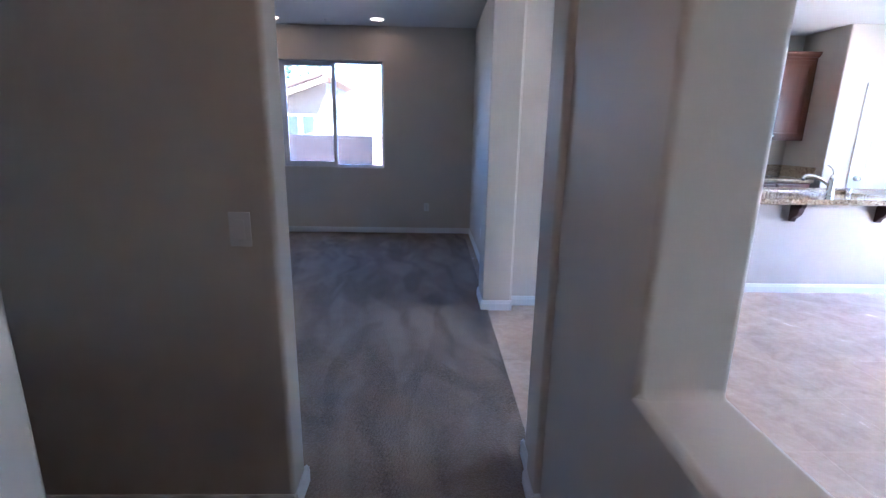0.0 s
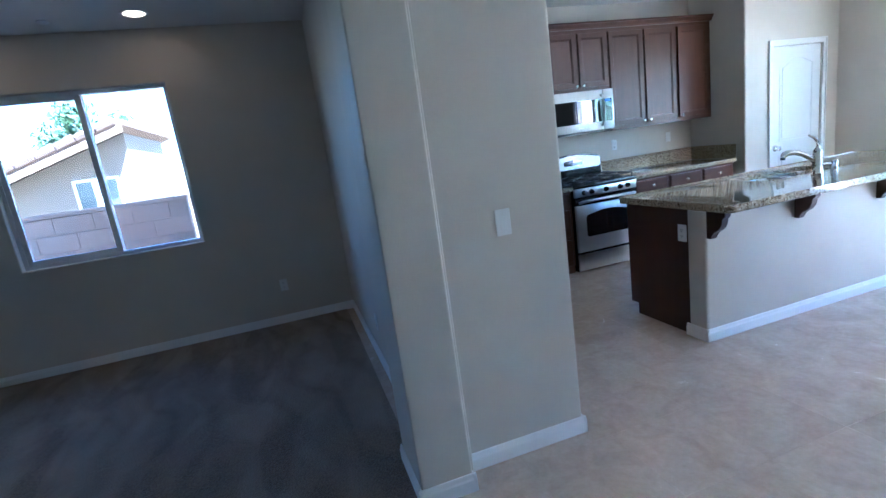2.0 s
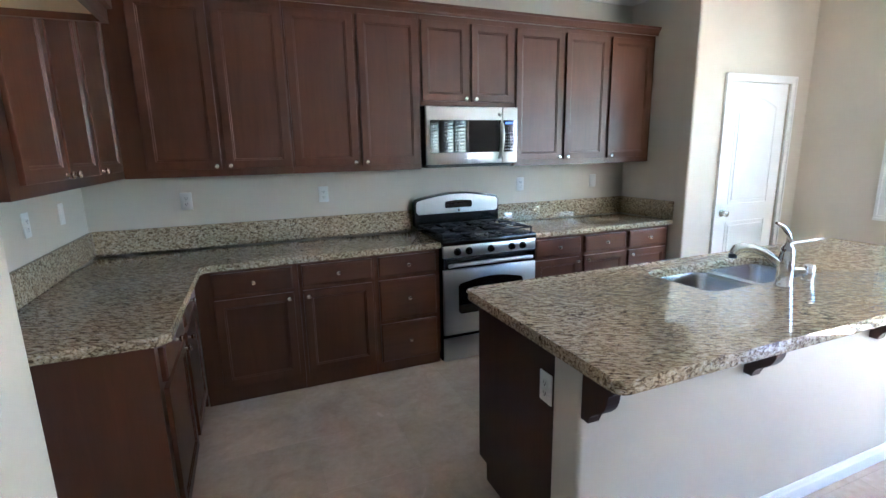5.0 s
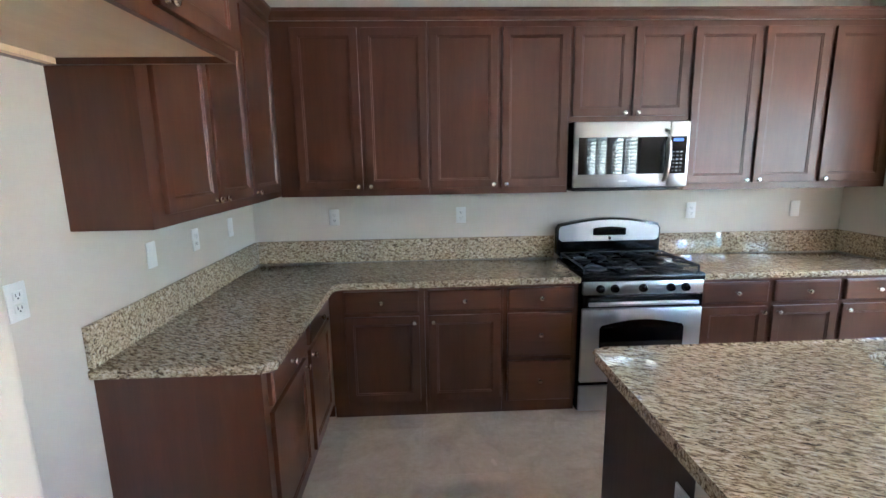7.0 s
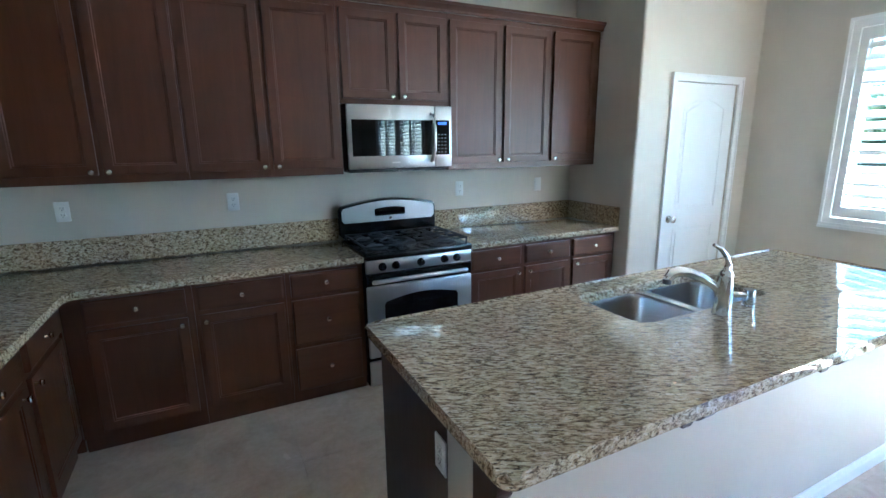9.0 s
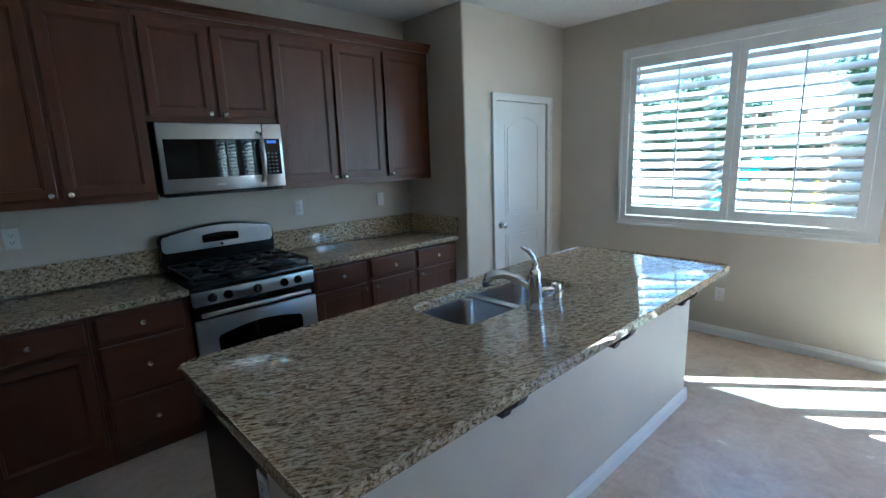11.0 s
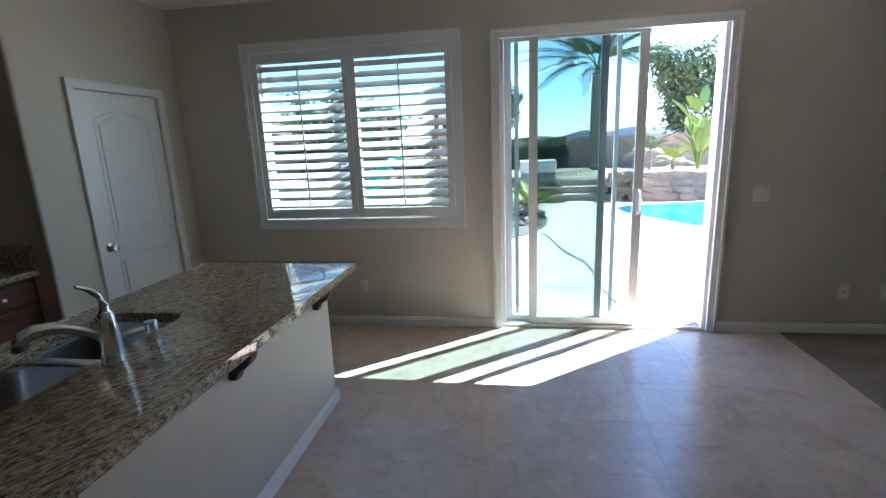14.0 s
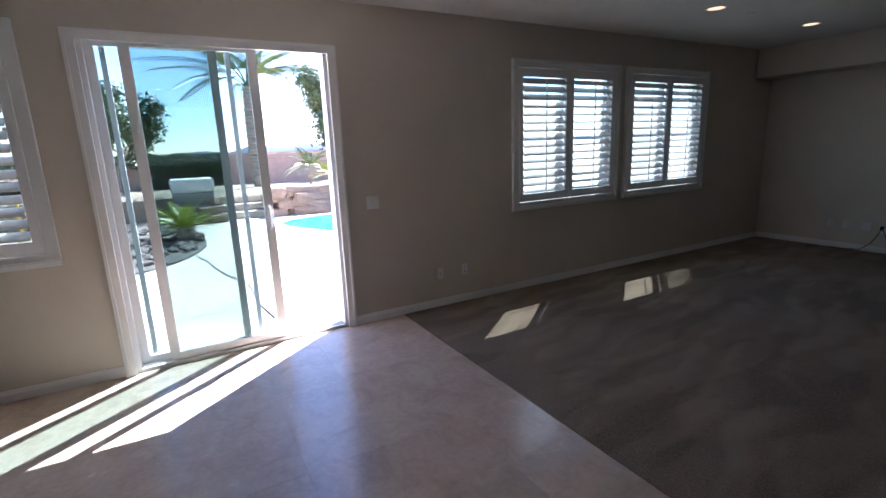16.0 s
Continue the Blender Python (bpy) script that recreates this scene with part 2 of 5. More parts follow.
def lathe(profile, seg=16, axis="z"):
    """A body of revolution from (radius, height) pairs, along z or along -y."""
    bm = bmesh.new()
    rings = []
    for r, h in profile:
        ring = []
        for k in range(seg):
            a = 2 * math.pi * k / seg
            p = (r * math.cos(a), r * math.sin(a), h)
            ring.append(bm.verts.new(p if axis == "z" else (p[0], -h, p[1])))
        rings.append(ring)
    for a, b in zip(rings, rings[1:]):
        for k in range(seg):
            bm.faces.new((a[k], a[(k + 1) % seg], b[(k + 1) % seg], b[k]))
    bm.faces.new(rings[0][::-1])
    bm.faces.new(rings[-1])
    return bm


def tube(points, radii, seg=10, bm=None, flat=1.0):
    """A swept tube along points; radii one number or one a point."""
    bm = bm or bmesh.new()
    pts = [Vector(p) for p in points]
    if isinstance(radii, (int, float)):
        radii = [radii] * len(pts)
    rings, up = [], Vector((0, 0, 1))
    for i, p in enumerate(pts):
        d = (pts[min(i + 1, len(pts) - 1)] - pts[max(i - 1, 0)]).normalized()
        ref = up if abs(d.dot(up)) < 0.95 else Vector((0, 1, 0))
        u = d.cross(ref).normalized()
        w = u.cross(d).normalized()
        rings.append([bm.verts.new(p + radii[i] * (math.cos(2 * math.pi * k / seg) * u + flat * math.sin(2 * math.pi * k / seg) * w)) for k in range(seg)])
    for a, b in zip(rings, rings[1:]):
        for k in range(seg):
            bm.faces.new((a[k], a[(k + 1) % seg], b[(k + 1) % seg], b[k]))
    bm.faces.new(rings[0][::-1])
    bm.faces.new(rings[-1])
    return bm


def rounded(x0, x1, y0, y1, r, n=6):
    """The outline of a rounded rectangle, counter-clockwise."""
    out = []
    for cx, cy, a0 in ((x1 - r, y1 - r, 0), (x0 + r, y1 - r, 90), (x0 + r, y0 + r, 180), (x1 - r, y0 + r, 270)):
        for k in range(n + 1):
            a = radians(a0 + 90 * k / n)
            out.append((cx + r * math.cos(a), cy + r * math.sin(a)))
    return out


def prism(outline, z0, z1, bevel=0.0, seg=3, hole=None, place=None):
    """A plate of this outline (with a hole), from z0 to z1. place turns (x, y, z) about."""
    bm = bmesh.new()
    loops, top_edges = [], []
    for line in [outline] + ([hole] if hole else []):
        lo = [bm.verts.new((x, y, z0)) for x, y in line]
        hi = [bm.verts.new((x, y, z1)) for x, y in line]
        n = len(line)
        for k in range(n):
            bm.faces.new((lo[k], lo[(k + 1) % n], hi[(k + 1) % n], hi[k]))
        loops.append((lo, hi))
    if hole:
        for side in (0, 1):
            es = []
            for pair in loops:
                vs = pair[side]
                es += [bm.edges.get((vs[k], vs[(k + 1) % len(vs)])) for k in range(len(vs))]
            bmesh.ops.triangle_fill(bm, edges=es, use_beauty=True)
    else:
        bm.faces.new(loops[0][0][::-1])
        bm.faces.new(loops[0][1])
    if bevel:
        for pair in loops:
            for vs in pair:
                top_edges += [bm.edges.get((vs[k], vs[(k + 1) % len(vs)])) for k in range(len(vs))]
        bmesh.ops.bevel(bm, geom=top_edges, offset=bevel, segments=seg, affect="EDGES", profile=0.5)
    if place is not None:
        bmesh.ops.transform(bm, matrix=place, verts=bm.verts[:])
    return bm


def solid(adds, cuts=()):
    """One clean solid: the union of boxes less other boxes."""
    cs = [sorted({v for b in list(adds) + list(cuts) for v in b[2 * i:2 * i + 2]}) for i in range(3)]
    full = np.zeros([len(c) - 1 for c in cs], bool)
    for rows, value in ((adds, True), (cuts, False)):
        for b in rows:
            full[tuple(slice(cs[i].index(b[2 * i]), cs[i].index(b[2 * i + 1])) for i in range(3))] = value
    bm = bmesh.new()
    made = {}

    def vert(i, j, k):
        if (i, j, k) not in made:
            made[i, j, k] = bm.verts.new((cs[0][i], cs[1][j], cs[2][k]))
        return made[i, j, k]

    nx, ny, nz = full.shape
    for i, j, k in zip(*np.nonzero(full)):
        for ax, step, quad in ((0, -1, ((0, 0, 0), (0, 0, 1), (0, 1, 1), (0, 1, 0))), (0, 1, ((1, 0, 0), (1, 1, 0), (1, 1, 1), (1, 0, 1))),
                               (1, -1, ((0, 0, 0), (1, 0, 0), (1, 0, 1), (0, 0, 1))), (1, 1, ((0, 1, 0), (0, 1, 1), (1, 1, 1), (1, 1, 0))),
                               (2, -1, ((0, 0, 0), (0, 1, 0), (1, 1, 0), (1, 0, 0))), (2, 1, ((0, 0, 1), (1, 0, 1), (1, 1, 1), (0, 1, 1)))):
            q = [i, j, k]
            q[ax] += step
            if 0 <= q[ax] < full.shape[ax] and full[tuple(q)]:
                continue
            bm.faces.new([vert(i + a, j + b, k + c) for a, b, c in quad])
    bmesh.ops.dissolve_limit(bm, angle_limit=radians(1), verts=bm.verts[:], edges=bm.edges[:])
    return bm


def wall(name, label, adds, cuts=(), bull=0.018, mat=None):
    ob = solo(name, solid(adds, cuts), mat or WALL, label, "wall", kind="structure")
    if bull:
        md = ob.modifiers.new("bullnose", "BEVEL")
        md.width, md.segments, md.limit_method, md.angle_limit = bull, 4, "ANGLE", radians(40)
        md.harden_normals = True
        ob.data.polygons.foreach_set("use_smooth", [True] * len(ob.data.polygons))
    return ob


# ---- the shell ----
XE, YN, XW, YS, ZC = 6.47, 6.62, -3.33, -5.27, 2.77     # inner faces of the outer walls, ceiling
LO, HI = -0.06, ZC + 0.08
W1 = (3.47, 5.16, 0.99, 2.37)                            # openings in the east wall: y0 y1 z0 z1
W2 = (-1.92, -0.51, 0.97, 2.34)
W3 = (-3.61, -2.19, 0.97, 2.34)
SD = (1.44, 3.10, -0.02, 2.415)
DW = (-2.01, -0.62, 0.935, 2.335)                        # den window: x0 x1 z0 z1
wall("wall_east", "taupe painted east wall with shuttered windows and patio door", [(XE, XE + 0.13, YS - 0.2, YN + 0.18, LO, HI)],
     [(XE, XE + 0.13, a, b, max(c, LO), d) for a, b, c, d in (W1, W2, W3, SD)], 0.006)
wall("wall_north", "taupe painted north wall behind kitchen and den", [(XW - 0.18, XE - 0.001, YN, YN + 0.18, LO, HI)], [(DW[0], DW[1], YN, YN + 0.18, DW[2], DW[3])], 0.012)
wall("wall_west", "taupe painted west wall of the carpeted den", [(XW - 0.18, XW, -3.2, YN + 0.06, LO, HI)])
wall("wall_south", "taupe painted south wall of the family room", [(0.55, XE + 0.06, YS - 0.18, YS, LO, HI)])
wall("wall_soffit", "taupe painted dropped soffit along the south wall", [(0.6, XE + 0.05, YS - 0.05, YS + 0.42, 2.37, HI)])
wall("wall_den", "taupe wall and pilaster between den and kitchen", [(0.61, 0.73, 3.62, YN + 0.06, LO, HI), (0.485, 0.715, 3.60, 3.95, LO, HI)], bull=0.02)
wall("wall_stub", "taupe stub wall beside the refrigerator space", [(0.70, 1.355, 3.72, 3.915, LO, HI)], bull=0.02)
wall("wall_pantry", "taupe pantry walls with bullnose corner at the kitchen", [(5.05, XE + 0.05, 5.885, 6.05, LO, HI), (5.05, 5.19, 5.885, YN + 0.06, LO, HI)],
     [(5.44, 6.21, 5.885, 6.05, LO, 2.05)], bull=0.018)
wall("wall_hall_front", "brown-lit taupe hall wall with a doorway to the den", [(XW - 0.06, 0.60, 1.45, 1.60, LO, HI)], [(-0.456, 0.46, 1.45, 1.60, LO, 2.42)], 0.02)
wall("wall_hall_east", "taupe hall wall with a pass-through opening", [(0.485, 0.688, YS - 0.06, 1.77, LO, HI)], [(0.485, 0.688, -0.95, 0.80, 0.90, 2.35)], 0.02)
wall("wall_hall_west", "taupe hall wall ending in a bullnose corner", [(-0.75, -0.572, -3.1, 0.60, LO, HI)], bull=0.02)
wall("wall_hall_back", "plain taupe wall closing the hall", [(XW - 0.06, 0.55, -3.3, -3.1, LO, HI)])

solo("ceiling", slab(XW - 0.2, XE + 0.2, YS - 0.22, YN + 0.2, ZC, ZC + 0.2), CEIL, "white textured flat ceiling", "ceiling", kind="structure")
# Roof out of view, added so its north eave shades the block fence.
shade_roof_bm = bmesh.new()
for pts in (((7.42, 2.99), (0.6, 4.95), (0.6, 5.10), (7.42, 3.14)), ((0.6, 4.95), (-6.1, 2.99), (-6.1, 3.14), (0.6, 5.10))):
    a, b = [shade_roof_bm.verts.new((XW - 0.4, y, z)) for y, z in pts], [shade_roof_bm.verts.new((XE + 0.16, y, z)) for y, z in pts]
    for k in range(4):
        shade_roof_bm.faces.new((a[k], a[(k + 1) % 4], b[(k + 1) % 4], b[k]))
    shade_roof_bm.faces.new(a[::-1])
    shade_roof_bm.faces.new(b)
solo("roof", shade_roof_bm, CEIL, "unseen gable roof added to shade the side-yard fence", "roof", kind="structure")
solo("floor", slab(0.52, XE + 0.18, 0.885, YN + 0.05, -0.15, -0.0012), GROUT, "beige vinyl tile floor of kitchen and dining area", "floor", kind="structure")


def carpet_sheet(name, x0, x1, y0, y1, label):
    return solo(name, slab(x0, x1, y0, y1, -0.15, 0.006, 0.006, 2), CARPET, label, "carpet", kind="structure")


carpet_sheet("carpet_den", XW - 0.1, 0.53, 1.52, YN + 0.05, "brown cut-pile carpet with vacuum streaks in the den")
carpet_sheet("carpet_hall", XW - 0.1, 0.50, -3.2, 1.523, "brown cut-pile carpet in the dim hall")
carpet_sheet("carpet_family", 0.60, XE + 0.05, YS - 0.1, 0.890, "dark brown carpet of the family room with sun patches")


def baseboard(x0, y0, x1, y1, h=0.083, th=0.014):
    """A white skirting board along a wall's face; its body lies on the left of the way from the first point to the second."""
    d = Vector((x1 - x0, y1 - y0, 0))
    n = d.length
    prof = [(0, -0.01), (th, -0.01), (th, h - 0.028), (th - 0.004, h - 0.018), (th - 0.006, h - 0.006), (th - 0.009, h), (0, h)]
    bm = bmesh.new()
    a = [bm.verts.new((0, -p, q)) for p, q in prof]
    b = [bm.verts.new((n, -p, q)) for p, q in prof]
    for k in range(len(prof)):
        bm.faces.new((a[k], a[(k + 1) % len(prof)], b[(k + 1) % len(prof)], b[k]))
    bm.faces.new(a)
    bm.faces.new(b[::-1])
    return solo("baseboard", bm, TRIM, "white painted baseboard along the wall foot", "baseboard", "baseboards", "structure", m=pose(x0, y0, 0, 0, 0, math.degrees(math.atan2(d.y, d.x))))


for run in ((XW, YN, 0.61, YN), (0.61, YN, 0.61, 3.95), (0.485, 3.964, 0.485, 3.586), (0.471, 3.60, 0.729, 3.60), (0.715, 3.586, 0.715, 3.72), (0.715, 3.72, 1.369, 3.72), (1.355, 3.706, 1.355, 3.929),
            (1.355, 3.915, 0.73, 3.915), (0.73, 3.915, 0.73, 4.87), (XW, 1.60, XW, YN), (-0.442, 1.60, XW, 1.60), (-0.456, 1.436, -0.456, 1.614), (XW, 1.45, -0.442, 1.45), (0.46, 1.60, 0.46, 1.436), (0.446, 1.45, 0.485, 1.45), (0.485, 1.784, 0.485, 1.60),
            (0.485, 1.45, 0.485, -3.1), (-0.572, -3.1, -0.572, 0.614), (-0.558, 0.60, -0.75, 0.60), (0.688, YS, 0.688, 1.784), (0.702, 1.77, 0.471, 1.77),
            (XE, 5.885, XE, 3.165), (XE, 1.37, XE, YS), (XE, YS, 0.688, YS), (5.036, 5.885, 5.37, 5.885), (6.28, 5.885, XE, 5.885), (5.05, 5.99, 5.05, 5.871)):
    # the board lies to the right-hand side of its run, towards the room
    baseboard(*run)

# ---- windows with plantation shutters in the east wall ----
def shutter_window(name, y0, y1, z0, z1, tilts, label):
    """A vinyl window in the wall and a two-leaf plantation shutter in a casing in front of it. y0 < y1."""
    xf = XE + 0.065
    w = thing(name, "white vinyl window with clear panes behind shutters", "window", kind="structure")
    part("window_frame", solid([(xf, xf + 0.06, y0, y1, z0, z1)], [(xf, xf + 0.06, y0 + 0.045, (y0 + y1) / 2 - 0.02, z0 + 0.045, z1 - 0.045), (xf, xf + 0.06, (y0 + y1) / 2 + 0.02, y1 - 0.045, z0 + 0.045, z1 - 0.045)]), VINYL, w)
    for a, b in ((y0 + 0.045, (y0 + y1) / 2 - 0.02), ((y0 + y1) / 2 + 0.02, y1 - 0.045)):
        part("pane", slab(xf + 0.028, xf + 0.032, a, b, z0 + 0.045, z1 - 0.045), GLASS, w)
    s = thing("plantation_shutter", label, "shutter", group="plantation shutters on the window wall")
    c0, c1 = XE - 0.034, XE - 0.002
    oy0, oy1, oz0, oz1 = y0 - 0.075, y1 + 0.075, z0 - 0.085, z1 + 0.08
    part("casing", solid([(c0, c1, oy0, oy1, oz0, oz1), (c0 - 0.012, c1, oy0 - 0.004, oy1 + 0.004, oz0 - 0.004, oz0 + 0.018)], [(c0 - 0.012, c1, y0 - 0.004, y1 + 0.004, z0 - 0.004, z1 + 0.004)]), SHUTTER, s)
    part("casing_bead", solid([(c0 - 0.012, c0, oy0, oy1, oz0 + 0.02, oz1)], [(c0 - 0.012, c0, oy0 + 0.022, oy1 - 0.022, oz0 + 0.04, oz1 - 0.022)]), SHUTTER, s)
    mid = (y0 + y1) / 2
    st, top, bot, th = 0.052, 0.085, 0.085, 0.028
    p0, p1 = XE - 0.032, XE - 0.032 + th
    slat = None
    for (a, b), lean in zip(((y0 + 0.003, mid - 0.002), (mid + 0.002, y1 - 0.003)), tilts):
        leaf = part("leaf_frame", solid([(p0, p1, a, b, z0 + 0.003, z1 - 0.002)], [(p0, p1, a + st, b - st, z0 + bot, z1 - top)]), SHUTTER, s)
        zz0, zz1 = z0 + bot, z1 - top
        n = round((zz1 - zz0) / 0.0815)
        pitch = (zz1 - zz0) / n
        if slat is None:
            L = b - a - 2 * st - 0.004
            prof = [(0.0445 * math.cos(t), 0.0055 * math.sin(t)) for t in [2 * math.pi * k / 10 for k in range(10)]]
            slat = mesh_of("slat", prism(prof, -L / 2, L / 2, place=Matrix(((1, 0, 0, 0), (0, 0, 1, 0), (0, 1, 0, 0), (0, 0, 0, 1)))), SHUTTER, True)
        for k in range(n):
            ob = new("slat", slat)
            ob.parent = s
            ob.matrix_basis = pose((p0 + p1) / 2, (a + b) / 2, zz0 + pitch * (k + 0.5), 0, -lean + 1.2 * math.sin(k * 2.3), 0)
        tx = (p0 + p1) / 2 - 0.0445 * math.cos(radians(lean)) - 0.004
        part("tilt_rod", slab(tx - 0.006, tx + 0.004, (a + b) / 2 - 0.006, (a + b) / 2 + 0.006, zz0 + 0.03, zz1 - 0.03, 0.002, 1), SHUTTER, s)
    return w


shutter_window("window_1", *W1, (39, 39), "white plantation shutter with half-open louvers beside the patio door")
shutter_window("window_2", *W2, (40, 50), "white plantation shutter with tilted louvers over dark carpet")
shutter_window("window_3", *W3, (44, 50), "white plantation shutter with tilted louvers near the room corner")

# ---- den window ----
dw = thing("window_4", "white vinyl sliding window with two panes, no trim", "window", kind="structure")
x0, x1, z0, z1 = DW
xm = -1.30
yf = YN + 0.05
part("window_frame", solid([(x0, x1, yf, yf + 0.07, z0, z1)], [(x0 + 0.03, x1 - 0.03, yf, yf + 0.07, z0 + 0.03, z1 - 0.03)]), VINYL, dw)
part("sliding_sash", solid([(x0 + 0.03, xm + 0.025, yf + 0.008, yf + 0.034, z0 + 0.03, z1 - 0.03)], [(x0 + 0.068, xm - 0.02, yf + 0.008, yf + 0.034, z0 + 0.07, z1 - 0.068)]), VINYL, dw)
part("meeting_stile", slab(xm - 0.015, xm + 0.03, yf + 0.036, yf + 0.062, z0 + 0.03, z1 - 0.03, 0.003), VINYL, dw)
part("pane", slab(x0 + 0.068, xm - 0.02, yf + 0.019, yf + 0.023, z0 + 0.07, z1 - 0.068), LOWE, dw)
part("pane", slab(xm + 0.03, x1 - 0.03, yf + 0.047, yf + 0.051, z0 + 0.03, z1 - 0.03), LOWE, dw)

# ---- sliding patio door ----
sd = thing("door_1", "white sliding glass patio door standing partly open", "door", kind="structure")
y0, y1, _, z1 = SD
cz = 2.357
cf = XE - 0.03
part("casing", solid([(cf, XE - 0.002, y0 - 0.065, y1 + 0.065, 0.0, cz + 0.065)], [(cf, XE - 0.002, y0 + 0.004, y1 - 0.004, 0.0, cz)]), TRIM, sd)
part("casing_bead", solid([(cf - 0.010, cf, y0 - 0.065, y1 + 0.065, 0.0, cz + 0.065)], [(cf - 0.010, cf, y0 - 0.045, y1 + 0.045, 0.0, cz + 0.045)]), TRIM, sd)
fx = XE + 0.002
part("door_frame", solid([(fx, fx + 0.125, y0, y1, -0.015, z1)], [(fx, fx + 0.125, y0 + 0.035, y1 - 0.035, 0.028, z1 - 0.022)]), VINYL, sd)
part("track", boxes((fx + 0.030, fx + 0.036, y0 + 0.035, y1 - 0.035, 0.028, 0.042), (fx + 0.072, fx + 0.078, y0 + 0.035, y1 - 0.035, 0.028, 0.042), (fx + 0.108, fx + 0.112, y0 + 0.035, y1 - 0.035, 0.028, 0.040)), VINYL, sd)


def sash(name, x, a, b, stile, rail, glass, th=0.036):
    f = part(name, solid([(x, x + th, a, b, 0.043, z1 - 0.024)], [(x, x + th, a + stile, b - stile, 0.043 + rail, z1 - 0.024 - rail)]), VINYL, sd)
    if glass:
        part("pane", slab(x + th / 2 - 0.003, x + th / 2 + 0.003, a + stile, b - stile, 0.043 + rail, z1 - 0.024 - rail), glass, f)
    return f


slide = sash("sliding_panel", fx + 0.012, 1.985, 2.87, 0.068, 0.052, TINTED)
fixed = sash("fixed_panel", fx + 0.056, 2.265, y1 - 0.036, 0.055, 0.052, TINTED)
screen = sash("screen_panel", fx + 0.098, 2.165, 2.985, 0.035, 0.04, None, 0.020)
part("handle", tube([(fx + 0.012, 2.02, 0.98), (fx - 0.02, 2.02, 1.0), (fx - 0.02, 2.02, 1.16), (fx + 0.012, 2.02, 1.18)], 0.009), VINYL, slide, "white pull handle")
part("screen_latch", slab(fx + 0.082, fx + 0.1, 2.168, 2.198, 1.0, 1.1, 0.004), VINYL, screen)
part("jamb_rod", slab(XE - 0.052, XE - 0.041, y1 + 0.038, y1 + 0.052, 0.02, 0.62, 0.003), VINYL, sd, "white security rod resting against the casing")

# ---- pantry door ----
pd = thing("door_2", "white two-panel arched pantry door, closed", "door", kind="structure")
yw = 5.885
part("casing", solid([(5.383, 6.268, yw - 0.016, yw - 0.001, 0, 2.107)], [(5.443, 6.208, yw - 0.016, yw - 0.001, 0, 2.047)]), TRIM, pd)
part("casing_bead", solid([(5.383, 6.268, yw - 0.024, yw - 0.016, 0, 2.107)], [(5.398, 6.253, yw - 0.024, yw - 0.016, 0, 2.092)]), TRIM, pd)


def arched(x0, x1, z0, z1, rise, n=10):
    pts = [(x0, z0), (x1, z0), (x1, z1 - rise)]
    for k in range(1, n):
        u = k / n
        pts.append((x1 + (x0 - x1) * u, z1 - rise + rise * math.sin(math.pi * u)))
    return pts + [(x0, z1 - rise)]


FACE = Matrix(((1, 0, 0, 0), (0, 0, -1, 0), (0, 1, 0, 0), (0, 0, 0, 1)))    # (x, y, z) to (x, -z, y): a plate standing in a wall
part("door_leaf", slab(5.446, 6.205, yw + 0.012, yw + 0.047, 0.008, 2.044, 0.002), TRIM, pd)


def panel_moulding(outline, y, parent):
    bm = prism(outline, 0.0, 0.008, 0.006, 2)
    bmesh.ops.transform(bm, matrix=Matrix.Translation((0, y, 0)) @ FACE, verts=bm.verts[:])
    return part("door_panel", bm, TRIM, parent)


for inset in (0.0, 0.032):
    for zz0, zz1, rise in ((1.02, 1.92, 0.075), (0.22, 0.86, 0.0)):
        o = arched(5.446 + 0.13 + inset, 6.205 - 0.13 - inset, zz0 + inset, zz1 - inset, max(rise, 0.001))
        if inset:
            panel_moulding(o, yw + 0.0125, pd)
        else:
            line = [(x, yw + 0.012, z) for x, z in o]
            part("panel_bead", tube(line + line[:1], 0.004, 6), TRIM, pd)
for hz in (0.28, 1.03, 1.80):
    part("hinge", lathe([(0.006, 0), (0.006, 0.09), (0.004, 0.095)], 8), NICKEL, pd, "satin nickel hinge", True, pose(6.207, yw + 0.004, hz))
kn = part("door_knob", lathe([(0.032, 0), (0.032, 0.006), (0.012, 0.010), (0.011, 0.03), (0.024, 0.036), (0.029, 0.048), (0.026, 0.06), (0.012, 0.066)], 16, "y"), NICKEL, pd, "satin nickel door knob", True, pose(5.505, yw + 0.012, 0.945))

# ---- kitchen cabinets ----
KNOB = mesh_of("knob", lathe([(0.009, 0), (0.007, 0.004), (0.006, 0.012), (0.013, 0.018), (0.0155, 0.023), (0.013, 0.028), (0.006, 0.030)], 12, "y"), NICKEL, True)


def knob(parent, x, y, z):
    ob = new("knob", KNOB)
    ob.parent = parent
    ob.matrix_basis = pose(x, y, z)
    return ob


def shaker(x0, x1, y, z0, z1, th=0.019, rail=0.057):
    """A cabinet door with a recessed middle and a beaded inner edge. Its face looks along -y, at y."""
    bm = slab(x0, x1, y, y + th, z0, z1, 0.003, 2)
    bm.faces.ensure_lookup_table()
    f = max((f for f in bm.faces if f.normal.y < -0.9), key=lambda q: q.calc_area())
    for thick, depth in ((rail - 0.012, 0.0), (0.0035, -0.004), (0.006, 0.0), (0.004, -0.005)):
        bmesh.ops.inset_region(bm, faces=[f], thickness=thick, depth=depth, use_even_offset=True)
    return bm


